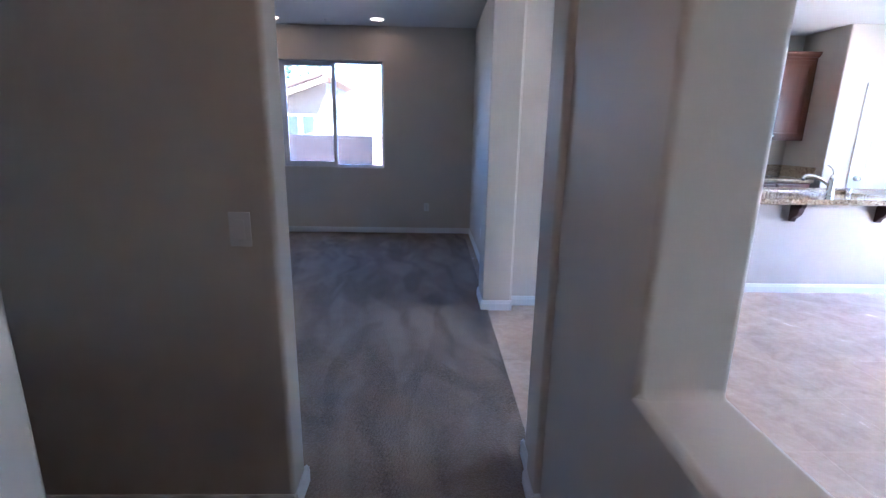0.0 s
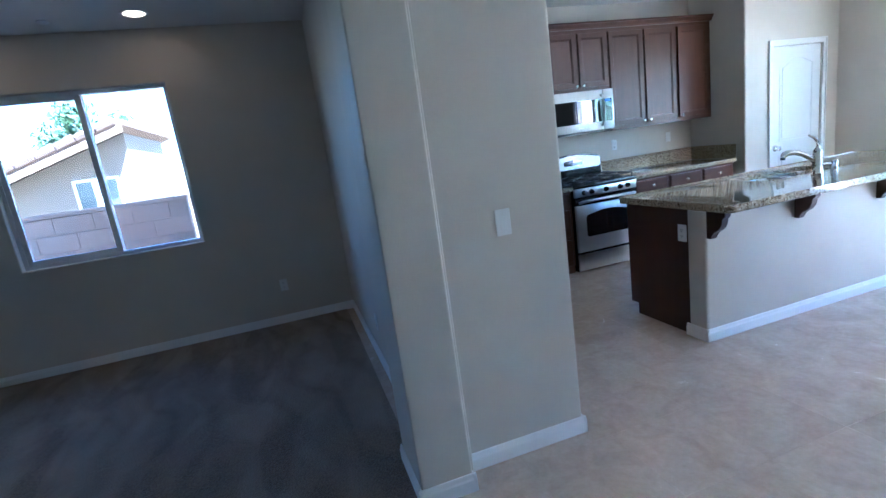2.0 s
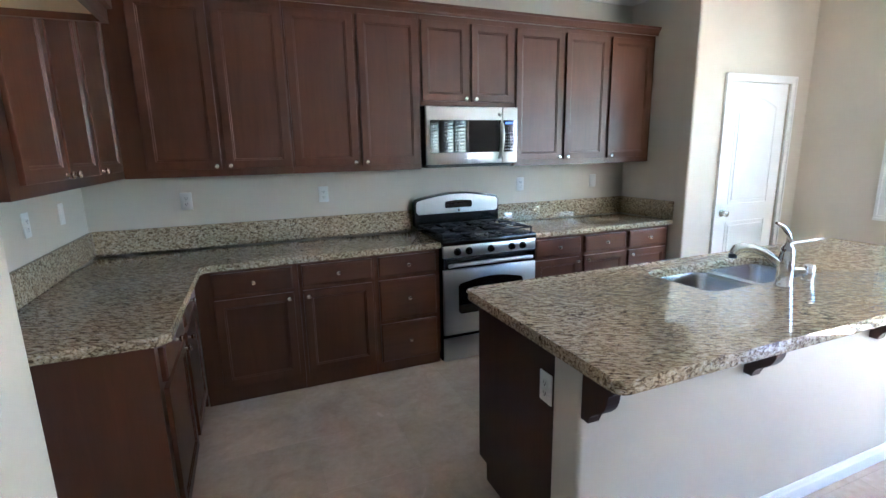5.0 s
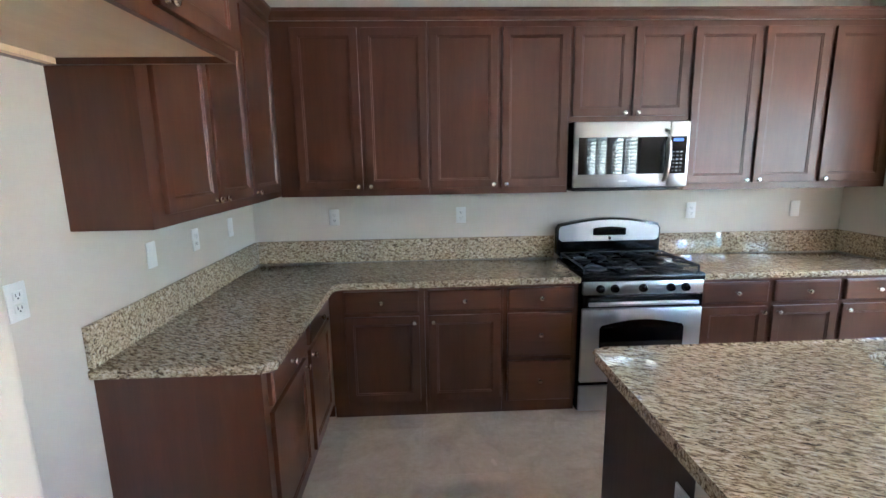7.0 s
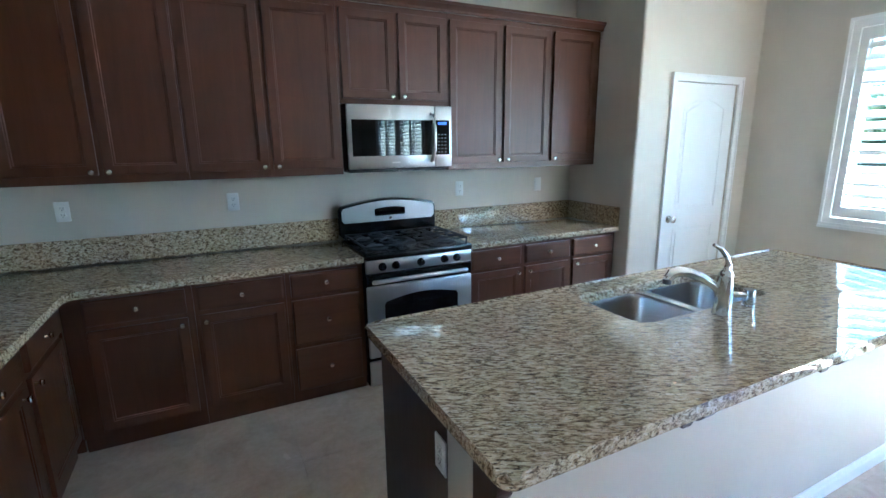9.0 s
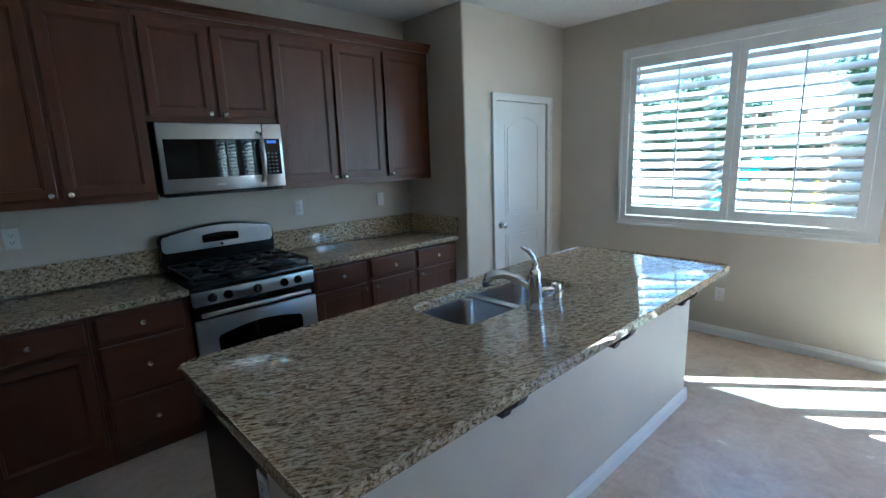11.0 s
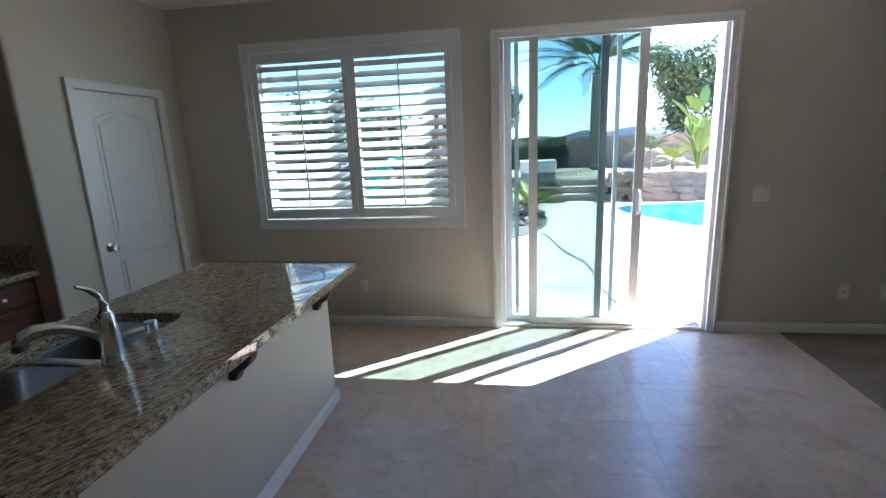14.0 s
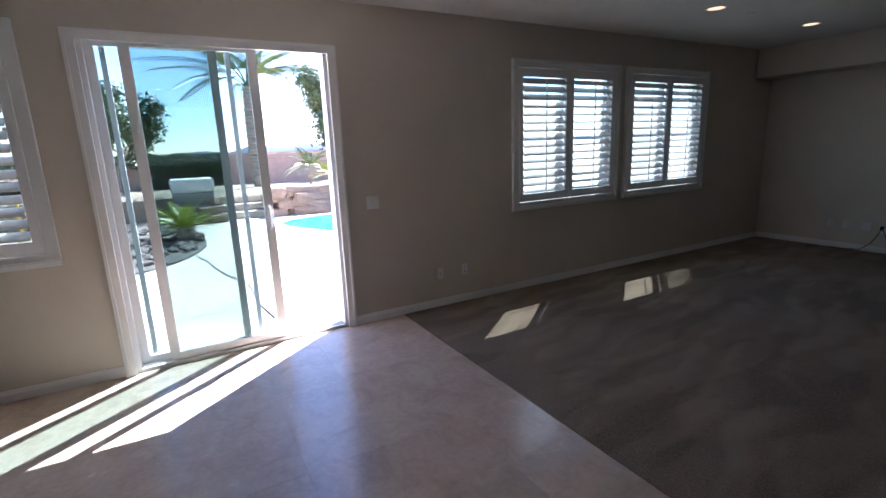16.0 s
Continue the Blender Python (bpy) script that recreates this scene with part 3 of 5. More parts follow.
def drawer_front(x0, x1, y, z0, z1, th=0.019):
    bm = slab(x0, x1, y, y + th, z0, z1, 0.002, 1)
    f = max((f for f in bm.faces if f.normal.y < -0.9), key=lambda q: q.calc_area())
    bmesh.ops.inset_region(bm, faces=[f], thickness=0.008, depth=0.004, use_even_offset=True)
    return bm


def wall_cabinet(m, w, z0, z1, depth, doors, label, raw_bottom=False, dz=(0.045, 0.04)):
    """doors: rows of x0, x1, knob side (-1 left, 1 right). Local: back at y 0, front along -y."""
    c = thing("wall_cabinet", label, "cabinet", m, "cherry wall cabinets")
    t = 0.018
    part("body", solid([(0, w, -depth, -0.001, z0, z1)], [(t, w - t, -depth + t, -0.03, z0, z0 + 0.028)]), CHERRY, c)
    if raw_bottom:
        part("underside", boxes((t, w - t, -depth + t, -0.03, z0 + 0.020, z0 + 0.0275), (t, w - t, -0.06, -0.031, z0 + 0.001, z0 + 0.019)), MAPLE, c, "raw pale maple underside")
    for a, b, side in doors:
        d = part("door", shaker(a, b, -depth - 0.020, z0 + dz[0], z1 - dz[1]), CHERRY, c)
        kx = b - 0.028 if side > 0 else a + 0.028
        knob(d, kx, -depth - 0.020, z0 + dz[0] + 0.018)
    return c


def base_cabinet(m, w, fronts, label, depth=0.585):
    """fronts: rows of kind, x0, x1, knob side."""
    c = thing("base_cabinet", label, "cabinet", m, "cherry base cabinets")
    part("body", solid([(0, w, -depth, -0.002, 0.085, 0.866), (0, w, -depth + 0.022, -0.002, 0.0, 0.085)]), CHERRY, c)
    for kind, a, b, side in fronts:
        if kind == "door":
            d = part("drawer", drawer_front(a, b, -depth - 0.020, 0.706, 0.842), CHERRY_H, c)
            knob(d, (a + b) / 2, -depth - 0.024, 0.776)
            d = part("door", shaker(a, b, -depth - 0.020, 0.118, 0.680), CHERRY, c)
            knob(d, b - 0.03 if side > 0 else a + 0.03, -depth - 0.020, 0.645)
        else:
            for z0, z1 in ((0.706, 0.842), (0.396, 0.680), (0.094, 0.368)):
                d = part("drawer", drawer_front(a, b, -depth - 0.020, z0, z1), CHERRY_H, c)
                knob(d, (a + b) / 2, -depth - 0.024, (z0 + z1) / 2 + 0.005)
    return c


UP0, UP1 = 1.40, 2.455
N = lambda x: pose(x, YN, 0)
Wd = lambda y: pose(0.73, y, 0, 0, 0, 90)
wall_cabinet(N(1.03), 0.95, UP0, UP1, 0.30, [(0.122, 0.525, 1), (0.548, 0.943, -1)], "tall cherry wall cabinet with two doors beside the corner")
wall_cabinet(N(1.981), 0.897, UP0, UP1, 0.30, [(0.010, 0.437, 1), (0.463, 0.885, -1)], "tall cherry wall cabinet with two doors over the counter")
wall_cabinet(N(2.879), 0.772, 1.848, UP1, 0.30, [(0.014, 0.375, 1), (0.402, 0.752, -1)], "short cherry wall cabinet above the microwave", dz=(0.032, 0.04))
wall_cabinet(N(3.652), 0.906, UP0, UP1, 0.30, [(0.008, 0.438, 1), (0.466, 0.882, -1)], "tall cherry wall cabinet with two doors, glossy in daylight")
wall_cabinet(N(4.559), 0.488, UP0, UP1, 0.30, [(0.012, 0.450, -1)], "tall narrow cherry wall cabinet against the pantry wall")
wall_cabinet(Wd(4.892), 0.945, UP0, UP1, 0.28, [(0.075, 0.495, 1), (0.52, 0.935, -1)], "tall cherry wall cabinet with plain end panel by the refrigerator space")
wall_cabinet(Wd(5.838), 0.75, UP0, UP1, 0.28, [(0.012, 0.475, -1)], "tall cherry corner wall cabinet with one door")
wall_cabinet(Wd(3.93), 0.955, 1.935, UP1, 0.61, [(0.03, 0.455, 1), (0.478, 0.93, -1)], "deep cherry cabinet over the empty refrigerator space", True, dz=(0.035, 0.04))


def crown(line, z0, name="crown_moulding"):
    """A stepped moulding along a line on the cabinets' fronts; it leans out to the line's right."""
    prof = [(0.0, 0.0), (0.012, 0.0), (0.014, 0.018), (0.034, 0.045), (0.040, 0.047), (0.040, 0.064), (0.0, 0.064)]
    pts = [Vector((x, y, 0)) for x, y in line]
    bm = bmesh.new()
    rings = []
    for i, p in enumerate(pts):
        ns = [Vector((d.y, -d.x, 0)).normalized() for d in [(pts[j + 1] - pts[j]) for j in (i - 1, i) if 0 <= j < len(pts) - 1]]
        nrm = sum(ns, Vector()) / len(ns)
        nrm = nrm / nrm.length_squared
        rings.append([bm.verts.new(p + nrm * a + Vector((0, 0, z0 + h))) for a, h in prof])
    for a, b in zip(rings, rings[1:]):
        for k in range(len(prof)):
            bm.faces.new((a[k], a[(k + 1) % len(prof)], b[(k + 1) % len(prof)], b[k]))
    bm.faces.new(rings[0])
    bm.faces.new(rings[-1][::-1])
    return solo(name, bm, CHERRY_H, "dark cherry crown moulding on top of the wall cabinets", "moulding")


crown([(1.355, 3.935), (1.355, 4.887), (1.03, 4.887), (1.03, 6.30), (5.046, 6.30)], UP1 - 0.004)
solo("cabinet_top", boxes((0.75, 1.02, 4.9, 6.6, UP1 + 0.0005, UP1 + 0.01)), CHERRY, "cherry board closing the cabinet tops", "cabinet")

base_cabinet(N(1.345), 0.582, [("door", 0.093, 0.548, 1)], "cherry base cabinet with a drawer over a door, by the corner")
base_cabinet(N(1.928), 0.485, [("door", 0.022, 0.470, -1)], "cherry base cabinet with a drawer over a door")
base_cabinet(N(2.414), 0.471, [("stack", 0.028, 0.438, 0)], "cherry base cabinet with three drawers beside the range")
base_cabinet(N(3.659), 0.460, [("door", 0.018, 0.438, 1)], "cherry base cabinet, drawer over door, beside the range")
base_cabinet(N(4.120), 0.460, [("door", 0.020, 0.442, -1)], "cherry base cabinet with a drawer over a door, middle of three")
base_cabinet(N(4.581), 0.467, [("door", 0.018, 0.440, -1)], "cherry base cabinet, drawer over door, against the pantry wall")
base_cabinet(Wd(4.885), 0.625, [("door", 0.048, 0.562, 1)], "cherry base cabinet with plain end panel at the counter's end", 0.595)
base_cabinet(Wd(5.511), 0.525, [("door", 0.025, 0.492, -1)], "cherry base cabinet with a drawer over a door, facing the island", 0.595)
base_cabinet(pose(0.735, YN - 0.003, 0), 0.60, [], "blind cherry corner cabinet under the counter", 0.57)

# ---- granite counters ----
CT0, CT1 = 0.868, 0.908
ct = thing("countertop", "polished brown granite L-shaped countertop with backsplash", "countertop")
part("worktop", prism([(0.732, 4.862), (1.34, 4.862), (1.383, 4.905), (1.383, 5.93), (1.405, 5.975), (1.44, 5.988), (2.885, 5.988), (2.885, YN - 0.002), (0.732, YN - 0.002)], CT0, CT1, 0.009, 3), GRANITE, ct, "", True)
part("backsplash", boxes((0.732, 0.752, 4.865, YN - 0.024, CT1 + 0.001, 1.066), bevel=0.003), GRANITE, ct)
part("backsplash", boxes((0.752, 2.885, YN - 0.023, YN - 0.002, CT1 + 0.001, 1.066), bevel=0.003), GRANITE, ct)
ct2 = thing("countertop", "polished brown granite countertop between range and pantry", "countertop")
part("worktop", prism([(3.657, 5.988), (5.046, 5.988), (5.046, YN - 0.002), (3.657, YN - 0.002)], CT0, CT1, 0.009, 3), GRANITE, ct2, "", True)
part("backsplash", boxes((3.657, 5.026, YN - 0.023, YN - 0.002, CT1 + 0.001, 1.066), bevel=0.003), GRANITE, ct2)
part("backsplash", boxes((5.027, 5.047, 5.992, YN - 0.003, CT1 + 0.001, 1.066), bevel=0.003), GRANITE, ct2)

# ---- island ----
IX0, IX1, IY0, IY1 = 2.553, 5.21, 3.925, 4.90
ic = thing("island_countertop", "polished brown granite island top with rounded corners", "countertop")
SINK = (3.50, 4.325, 4.405, 4.785)
part("worktop", prism(rounded(IX0, IX1, IY0, IY1, 0.045), CT0, CT1, 0.010, 3, rounded(*SINK, 0.07)), GRANITE, ic, "", True)
isl = thing("kitchen_island", "kitchen island with painted knee wall and cherry cabinets", "kitchen island")
kw = part("knee_wall", slab(2.59, 5.19, 4.125, 4.275, 0.0, CT0 - 0.001, 0.018, 4), WALL, isl, "taupe painted knee wall with bullnose ends", True)
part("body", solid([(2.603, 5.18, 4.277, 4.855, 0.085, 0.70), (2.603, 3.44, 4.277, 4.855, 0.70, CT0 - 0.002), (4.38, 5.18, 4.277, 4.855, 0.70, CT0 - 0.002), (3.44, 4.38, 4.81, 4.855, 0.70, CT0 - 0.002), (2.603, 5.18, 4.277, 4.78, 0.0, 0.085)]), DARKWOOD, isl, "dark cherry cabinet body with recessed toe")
for k in range(5):
    a = 2.64 + k * 0.505
    d = part("door", shaker(-a - 0.47, -a, -4.875, 0.118, 0.842), CHERRY, isl, m=pose(0, 0, 0, 0, 0, 180))
    knob(d, -a - 0.04, -4.875, 0.78)
for x0, y0, x1, y1 in ((2.576, 4.125, 5.204, 4.125), (2.59, 4.289, 2.59, 4.111), (5.19, 4.111, 5.19, 4.289)):
    ob = baseboard(x0, y0, x1, y1)
    ob.name = "skirting"
    for key in ("category", "kind", "group"):
        if key in ob:
            del ob[key]
    ob.parent = isl


def corbel(x):
    """A scrolled bracket under the overhang."""
    top, y0 = CT0 - 0.001, 4.125
    o = [(0, 0), (-0.150, 0), (-0.150, -0.028), (-0.144, -0.036), (-0.134, -0.038), (-0.128, -0.050)]
    for k in range(9):
        a = radians(90 - 80 * k / 8)
        o.append((-0.128 + 0.080 * (1 - math.sin(a)), -0.050 - 0.090 * math.cos(a)))
    o += [(-0.050, -0.150), (-0.040, -0.165), (-0.038, -0.185), (0, -0.185)]
    bm = prism([(0.9 * a, 0.95 * b) for a, b in o], -0.024, 0.024, 0.003, 1)
    bmesh.ops.transform(bm, matrix=Matrix(((0, 0, 1, x), (1, 0, 0, y0), (0, 1, 0, top), (0, 0, 0, 1))), verts=bm.verts[:])
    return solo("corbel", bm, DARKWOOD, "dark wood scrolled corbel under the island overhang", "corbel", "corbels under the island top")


for x in (2.615, 3.365, 4.172, 4.985):
    corbel(x)

# ---- appliances ----
def place_y(bm, y):
    """Stand a plate drawn in x and z up at y, facing -y."""
    bmesh.ops.transform(bm, matrix=Matrix.Translation((0, y, 0)) @ FACE, verts=bm.verts[:])
    return bm


def bowed(x0, x1, z0, z1, rise, r=0.02, n=14):
    """An outline with straight sides and a bowed top."""
    pts = [(x0 + r, z0), (x1 - r, z0), (x1, z0 + r), (x1, z1 - r)]
    for k in range(n + 1):
        u = k / n
        pts.append((x1 - r * 0.6 + (x0 - x1 + r * 1.2) * u, z1 + rise * math.sin(math.pi * u)))
    return pts + [(x0, z1 - r), (x0, z0 + r)]


rg = thing("gas_range", "stainless steel gas range with black cooktop and grates", "range")
RX0, RX1, RF = 2.890, 3.652, 5.985
part("body", solid([(RX0, RX1, RF + 0.02, YN - 0.03, 0.02, 0.895), (RX0 + 0.02, RX1 - 0.02, RF + 0.06, YN - 0.05, 0.0, 0.02)]), BLACK, rg, "black enamelled side panels")
part("cooktop", slab(RX0 - 0.002, RX1 + 0.002, RF + 0.005, YN - 0.09, 0.896, 0.918, 0.006), BLACK, rg, "black glossy cooktop", True)
part("bottom_drawer", slab(RX0 + 0.004, RX1 - 0.004, RF - 0.004, RF + 0.019, 0.022, 0.192, 0.006), STEEL, rg, "stainless warming drawer front", True)
od = part("oven_door", slab(RX0 + 0.004, RX1 - 0.004, RF - 0.012, RF + 0.019, 0.222, 0.705, 0.007), STEEL, rg, "stainless oven door", True)
part("oven_window", place_y(prism(bowed(RX0 + 0.115, RX1 - 0.115, 0.375, 0.60, 0.035), 0.0, 0.004, 0.0015, 1), RF - 0.0125), GLOSSBLACK, od, "black arched oven window")
part("oven_handle", tube([(RX0 + 0.05, RF - 0.012, 0.735), (RX0 + 0.065, RF - 0.052, 0.748), (RX0 + 0.20, RF - 0.060, 0.752), (RX0 + 0.384, RF - 0.062, 0.753), (RX1 - 0.20, RF - 0.060, 0.752), (RX1 - 0.065, RF - 0.052, 0.748), (RX1 - 0.05, RF - 0.012, 0.735)], 0.014, 12), STEEL, od, "bowed stainless oven handle", True)
part("door_trim", slab(RX0 + 0.004, RX1 - 0.004, RF - 0.006, RF + 0.019, 0.711, 0.790, 0.004), BLACK, rg)
cp = part("control_panel", slab(RX0 + 0.006, RX1 - 0.006, RF - 0.010, RF + 0.030, 0.794, 0.876, 0.006), STEEL, rg, "stainless control panel with five knobs", True)
for x in (3.000, 3.090, 3.265, 3.437, 3.530):
    k = part("burner_knob", lathe([(0.027, 0), (0.027, 0.004), (0.022, 0.008), (0.020, 0.026), (0.017, 0.030), (0.004, 0.031)], 18, "y"), BLACK, cp, "black burner knob", True, pose(x, RF - 0.010, 0.834))
part("front_lip", slab(RX0, RX1, RF - 0.012, RF + 0.03, 0.878, 0.914, 0.006), BLACK, rg, "", True)
bgx0, bgx1 = RX0 - 0.008, RX1 - 0.018
part("backguard", place_y(prism(bowed(bgx0, bgx1, 0.918, 1.155, 0.045, 0.03), 0.0, 0.06, 0.006, 2), YN - 0.035), BLACK, rg, "black backguard with arched top", True)
bf = part("backguard_face", place_y(prism(bowed(bgx0 + 0.014, bgx1 - 0.014, 1.035, 1.140, 0.045, 0.02), 0.0, 0.006, 0.002, 1), YN - 0.0955), STEEL, rg, "arched stainless control face", True)
part("clock_display", place_y(prism(bowed(3.140, 3.380, 1.075, 1.128, 0.010, 0.008), 0.0, 0.003, 0.001, 1), YN - 0.1018), GLOSSBLACK, bf, "dark clock display")
part("badge", place_y(prism([(3.262 + 0.011 * math.cos(k), 1.055 + 0.011 * math.sin(k)) for k in [2 * math.pi * j / 14 for j in range(14)]], 0, 0.002), YN - 0.1018), CHROME, bf)
for x, y, r in ((3.025, 6.14, 0.045), (3.025, 6.40, 0.036), (3.271, 6.27, 0.05), (3.515, 6.14, 0.05), (3.515, 6.40, 0.036)):
    part("burner", lathe([(r * 1.6, 0), (r * 1.5, 0.006), (r, 0.010), (r, 0.018), (r * 0.8, 0.022), (r * 0.2, 0.023)], 18), IRON, rg, "", True, pose(x, y, 0.919))


def grate(x0, x1, y0, y1):
    z, r = 0.955, 0.0065
    bm = bmesh.new()
    xm, ym = (x0 + x1) / 2, (y0 + y1) / 2
    tube([(x0, y0, z), (x1, y0, z), (x1, y1, z), (x0, y1, z), (x0, y0, z)], r, 6, bm)
    for cy in ((y0 + ym) / 2, (ym + y1) / 2):
        for k in range(4):
            a = radians(45 + 90 * k)
            px, py = xm + (x1 - x0) / 2 * (1 if math.cos(a) > 0 else -1), cy + (y1 - y0) / 4 * (1 if math.sin(a) > 0 else -1)
            tube([(px, py, z), (xm + (px - xm) * 0.6, cy + (py - cy) * 0.55, z + 0.006), (xm + (px - xm) * 0.2, cy + (py - cy) * 0.2, z + 0.004)], r, 6, bm)
        tube([(x0, cy, z), (xm - 0.03, cy, z + 0.004)], r, 6, bm)
        tube([(x1, cy, z), (xm + 0.03, cy, z + 0.004)], r, 6, bm)
    tube([(x0, ym, z), (x1, ym, z)], r, 6, bm)
    for px, py in ((x0, y0), (x1, y0), (x1, y1), (x0, y1)):
        tube([(px, py, z), (px, py, 0.9185)], r, 6, bm)
    return bm


for a, b in ((2.910, 3.140), (3.155, 3.387), (3.402, 3.632)):
    part("grate", grate(a, b, 6.02, 6.50), IRON, rg, "black cast iron grate", True)

mw = thing("microwave", "stainless over-the-range microwave with dark window", "microwave")
MX0, MX1, MF, MZ0, MZ1 = 2.902, 3.658, 6.285, 1.418, 1.842
part("body", slab(MX0, MX1, MF + 0.02, YN - 0.002, MZ0 + 0.004, MZ1 + 0.003, 0.003), BLACK, mw, "black microwave casing")
md = part("door", slab(MX0 + 0.003, MX0 + 0.621, MF - 0.012, MF + 0.019, MZ0 + 0.012, MZ1, 0.006), STEEL, mw, "stainless door", True)
part("door_window", slab(MX0 + 0.030, MX0 + 0.616, MF - 0.0145, MF - 0.011, MZ0 + 0.095, MZ1 - 0.095, 0.001, 1), GLOSSBLACK, md, "dark glossy door window")
part("door_handle", tube([(MX0 + 0.594, MF - 0.012, MZ0 + 0.050), (MX0 + 0.595, MF - 0.032, MZ0 + 0.062), (MX0 + 0.597, MF - 0.052, MZ0 + 0.13), (MX0 + 0.598, MF - 0.060, MZ0 + 0.21), (MX0 + 0.597, MF - 0.052, MZ1 - 0.13), (MX0 + 0.595, MF - 0.032, MZ1 - 0.065), (MX0 + 0.594, MF - 0.012, MZ1 - 0.050)], [0.010, 0.014, 0.016, 0.017, 0.016, 0.014, 0.010], 12), STEEL, md, "curved bar handle", True)
mp = part("control_panel", slab(MX0 + 0.624, MX1 - 0.002, MF - 0.012, MF + 0.019, MZ0 + 0.012, MZ1, 0.006), STEEL, mw, "stainless control side", True)
kp = part("keypad", slab(MX0 + 0.629, MX1 - 0.022, MF - 0.0145, MF - 0.011, MZ0 + 0.095, MZ1 - 0.095, 0.001, 1), GLOSSBLACK, mp, "black keypad with small grey keys")
DISPLAY = glow("blue_display", (0.10, 0.22, 0.75), 0.012)
part("badge", slab(3.20, 3.26, MF - 0.0135, MF - 0.011, MZ0 + 0.045, MZ0 + 0.055), PLASTIC, md)
part("bottom_grille", boxes(*[(MX0 + 0.05 + 0.02 * k, MX0 + 0.062 + 0.02 * k, MF + 0.03, MF + 0.10, MZ0 + 0.0005, MZ0 + 0.0055) for k in range(33)]), GREYDARK, mw)
part("underside", slab(MX0 + 0.01, MX1 - 0.05, MF + 0.0, MF + 0.16, MZ0 - 0.012, MZ0 + 0.004, 0.003), BLACK, mw)
bm = bmesh.new()
for r in range(6):
    for c in range(3):
        box(bm, MX0 + 0.642 + c * 0.026, MX0 + 0.658 + c * 0.026, MF - 0.0152, MF - 0.0146, MZ0 + 0.108 + r * 0.024, MZ0 + 0.118 + r * 0.024)
KEYPRINT = plain("grey_key_print", (0.16, 0.17, 0.18), 0.5)
keypad = new("keypad_keys", mesh_of("keypad_keys", bm, KEYPRINT))
keypad.parent = mp
dsp = new("display", mesh_of("display", slab(MX0 + 0.645, MX1 - 0.045, MF - 0.0155, MF - 0.0146, MZ1 - 0.125, MZ1 - 0.106), DISPLAY))
dsp.parent = mp

# ---- sink, faucet ----
sk = thing("kitchen_sink", "double-bowl undermount stainless steel sink", "sink")


def bowl(x0, x1, y0, y1, z, depth, r):
    bm = bmesh.new()
    rings = []
    for inset, dz, rr in ((-0.012, 0.0, r + 0.012), (0.0, 0.0, r), (0.004, -0.02, r), (0.012, -depth + 0.035, r), (0.024, -depth + 0.008, r), (0.05, -depth, r * 0.8), (0.13, -depth - 0.004, 0.03)):
        o = rounded(x0 + inset, x1 - inset, y0 + inset, y1 - inset, max(0.01, min(rr, (y1 - y0) / 2 - inset - 0.002, (x1 - x0) / 2 - inset - 0.002)))
        rings.append([bm.verts.new((x, y, z + dz)) for x, y in o])
    n = len(rings[0])
    for a, b in zip(rings, rings[1:]):
        for k in range(n):
            bm.faces.new((a[k], a[(k + 1) % n], b[(k + 1) % n], b[k]))
    bm.faces.new(rings[-1])
    return bm


SZ = CT0 - 0.003
for x0, x1 in ((3.502, 3.895), (3.930, 4.323)):
    b = part("bowl", bowl(x0, x1, 4.408, 4.782, SZ, 0.17, 0.065), SINKSTEEL, sk, "", True)
    part("drain", lathe([(0.045, 0), (0.045, 0.003), (0.036, 0.004), (0.034, 0.001), (0.008, 0.001)], 18), CHROME, b, "", True, pose((x0 + x1) / 2, 4.62, SZ - 0.1745))
part("divider", prism(rounded(3.884, 3.941, 4.40, 4.79, 0.012, 2), SZ + 0.001, SZ + 0.010, 0.004, 2), SINKSTEEL, sk, "steel divider between the bowls", True)

fc = thing("faucet", "chrome single-lever pull-out kitchen faucet", "faucet", pose(3.865, 4.335, CT1))
part("base", lathe([(0.037, 0.0), (0.037, 0.005), (0.034, 0.012), (0.033, 0.06), (0.031, 0.115), (0.029, 0.150), (0.027, 0.168), (0.018, 0.182)], 20), CHROME, fc, "", True)
sp = [(0.0, 0.01, 0.085), (-0.035, 0.025, 0.118), (-0.081, 0.047, 0.152), (-0.127, 0.07, 0.172), (-0.166, 0.089, 0.176), (-0.189, 0.1, 0.168), (-0.202, 0.106, 0.148)]
part("spout", tube(sp, [0.017, 0.017, 0.0175, 0.019, 0.022, 0.022, 0.018], 14), CHROME, fc, "", True)
part("spray_head", lathe([(0.017, 0), (0.017, 0.018), (0.019, 0.020)], 14), GREYDARK, fc, "dark spray face", True, pose(-0.202, 0.106, 0.128))
part("lever", tube([(0, 0, 0.175), (0.004, -0.002, 0.20), (-0.004, 0.002, 0.235), (-0.030, 0.013, 0.268), (-0.058, 0.026, 0.285)], [0.022, 0.017, 0.013, 0.012, 0.008], 12, flat=0.75), CHROME, fc, "", True)
ag = thing("air_gap", "chrome sink air gap cap beside the faucet", "air gap", pose(4.055, 4.345, CT1))
part("cap", lathe([(0.024, 0), (0.024, 0.003), (0.020, 0.005), (0.020, 0.020), (0.0235, 0.022), (0.0235, 0.068), (0.021, 0.072), (0.004, 0.073)], 18), CHROME, ag, "", True)
part("side_arm", tube([(-0.02, 0.008, 0.048), (-0.06, 0.03, 0.05), (-0.085, 0.045, 0.046)], [0.012, 0.013, 0.010], 10), CHROME, ag, "", True)


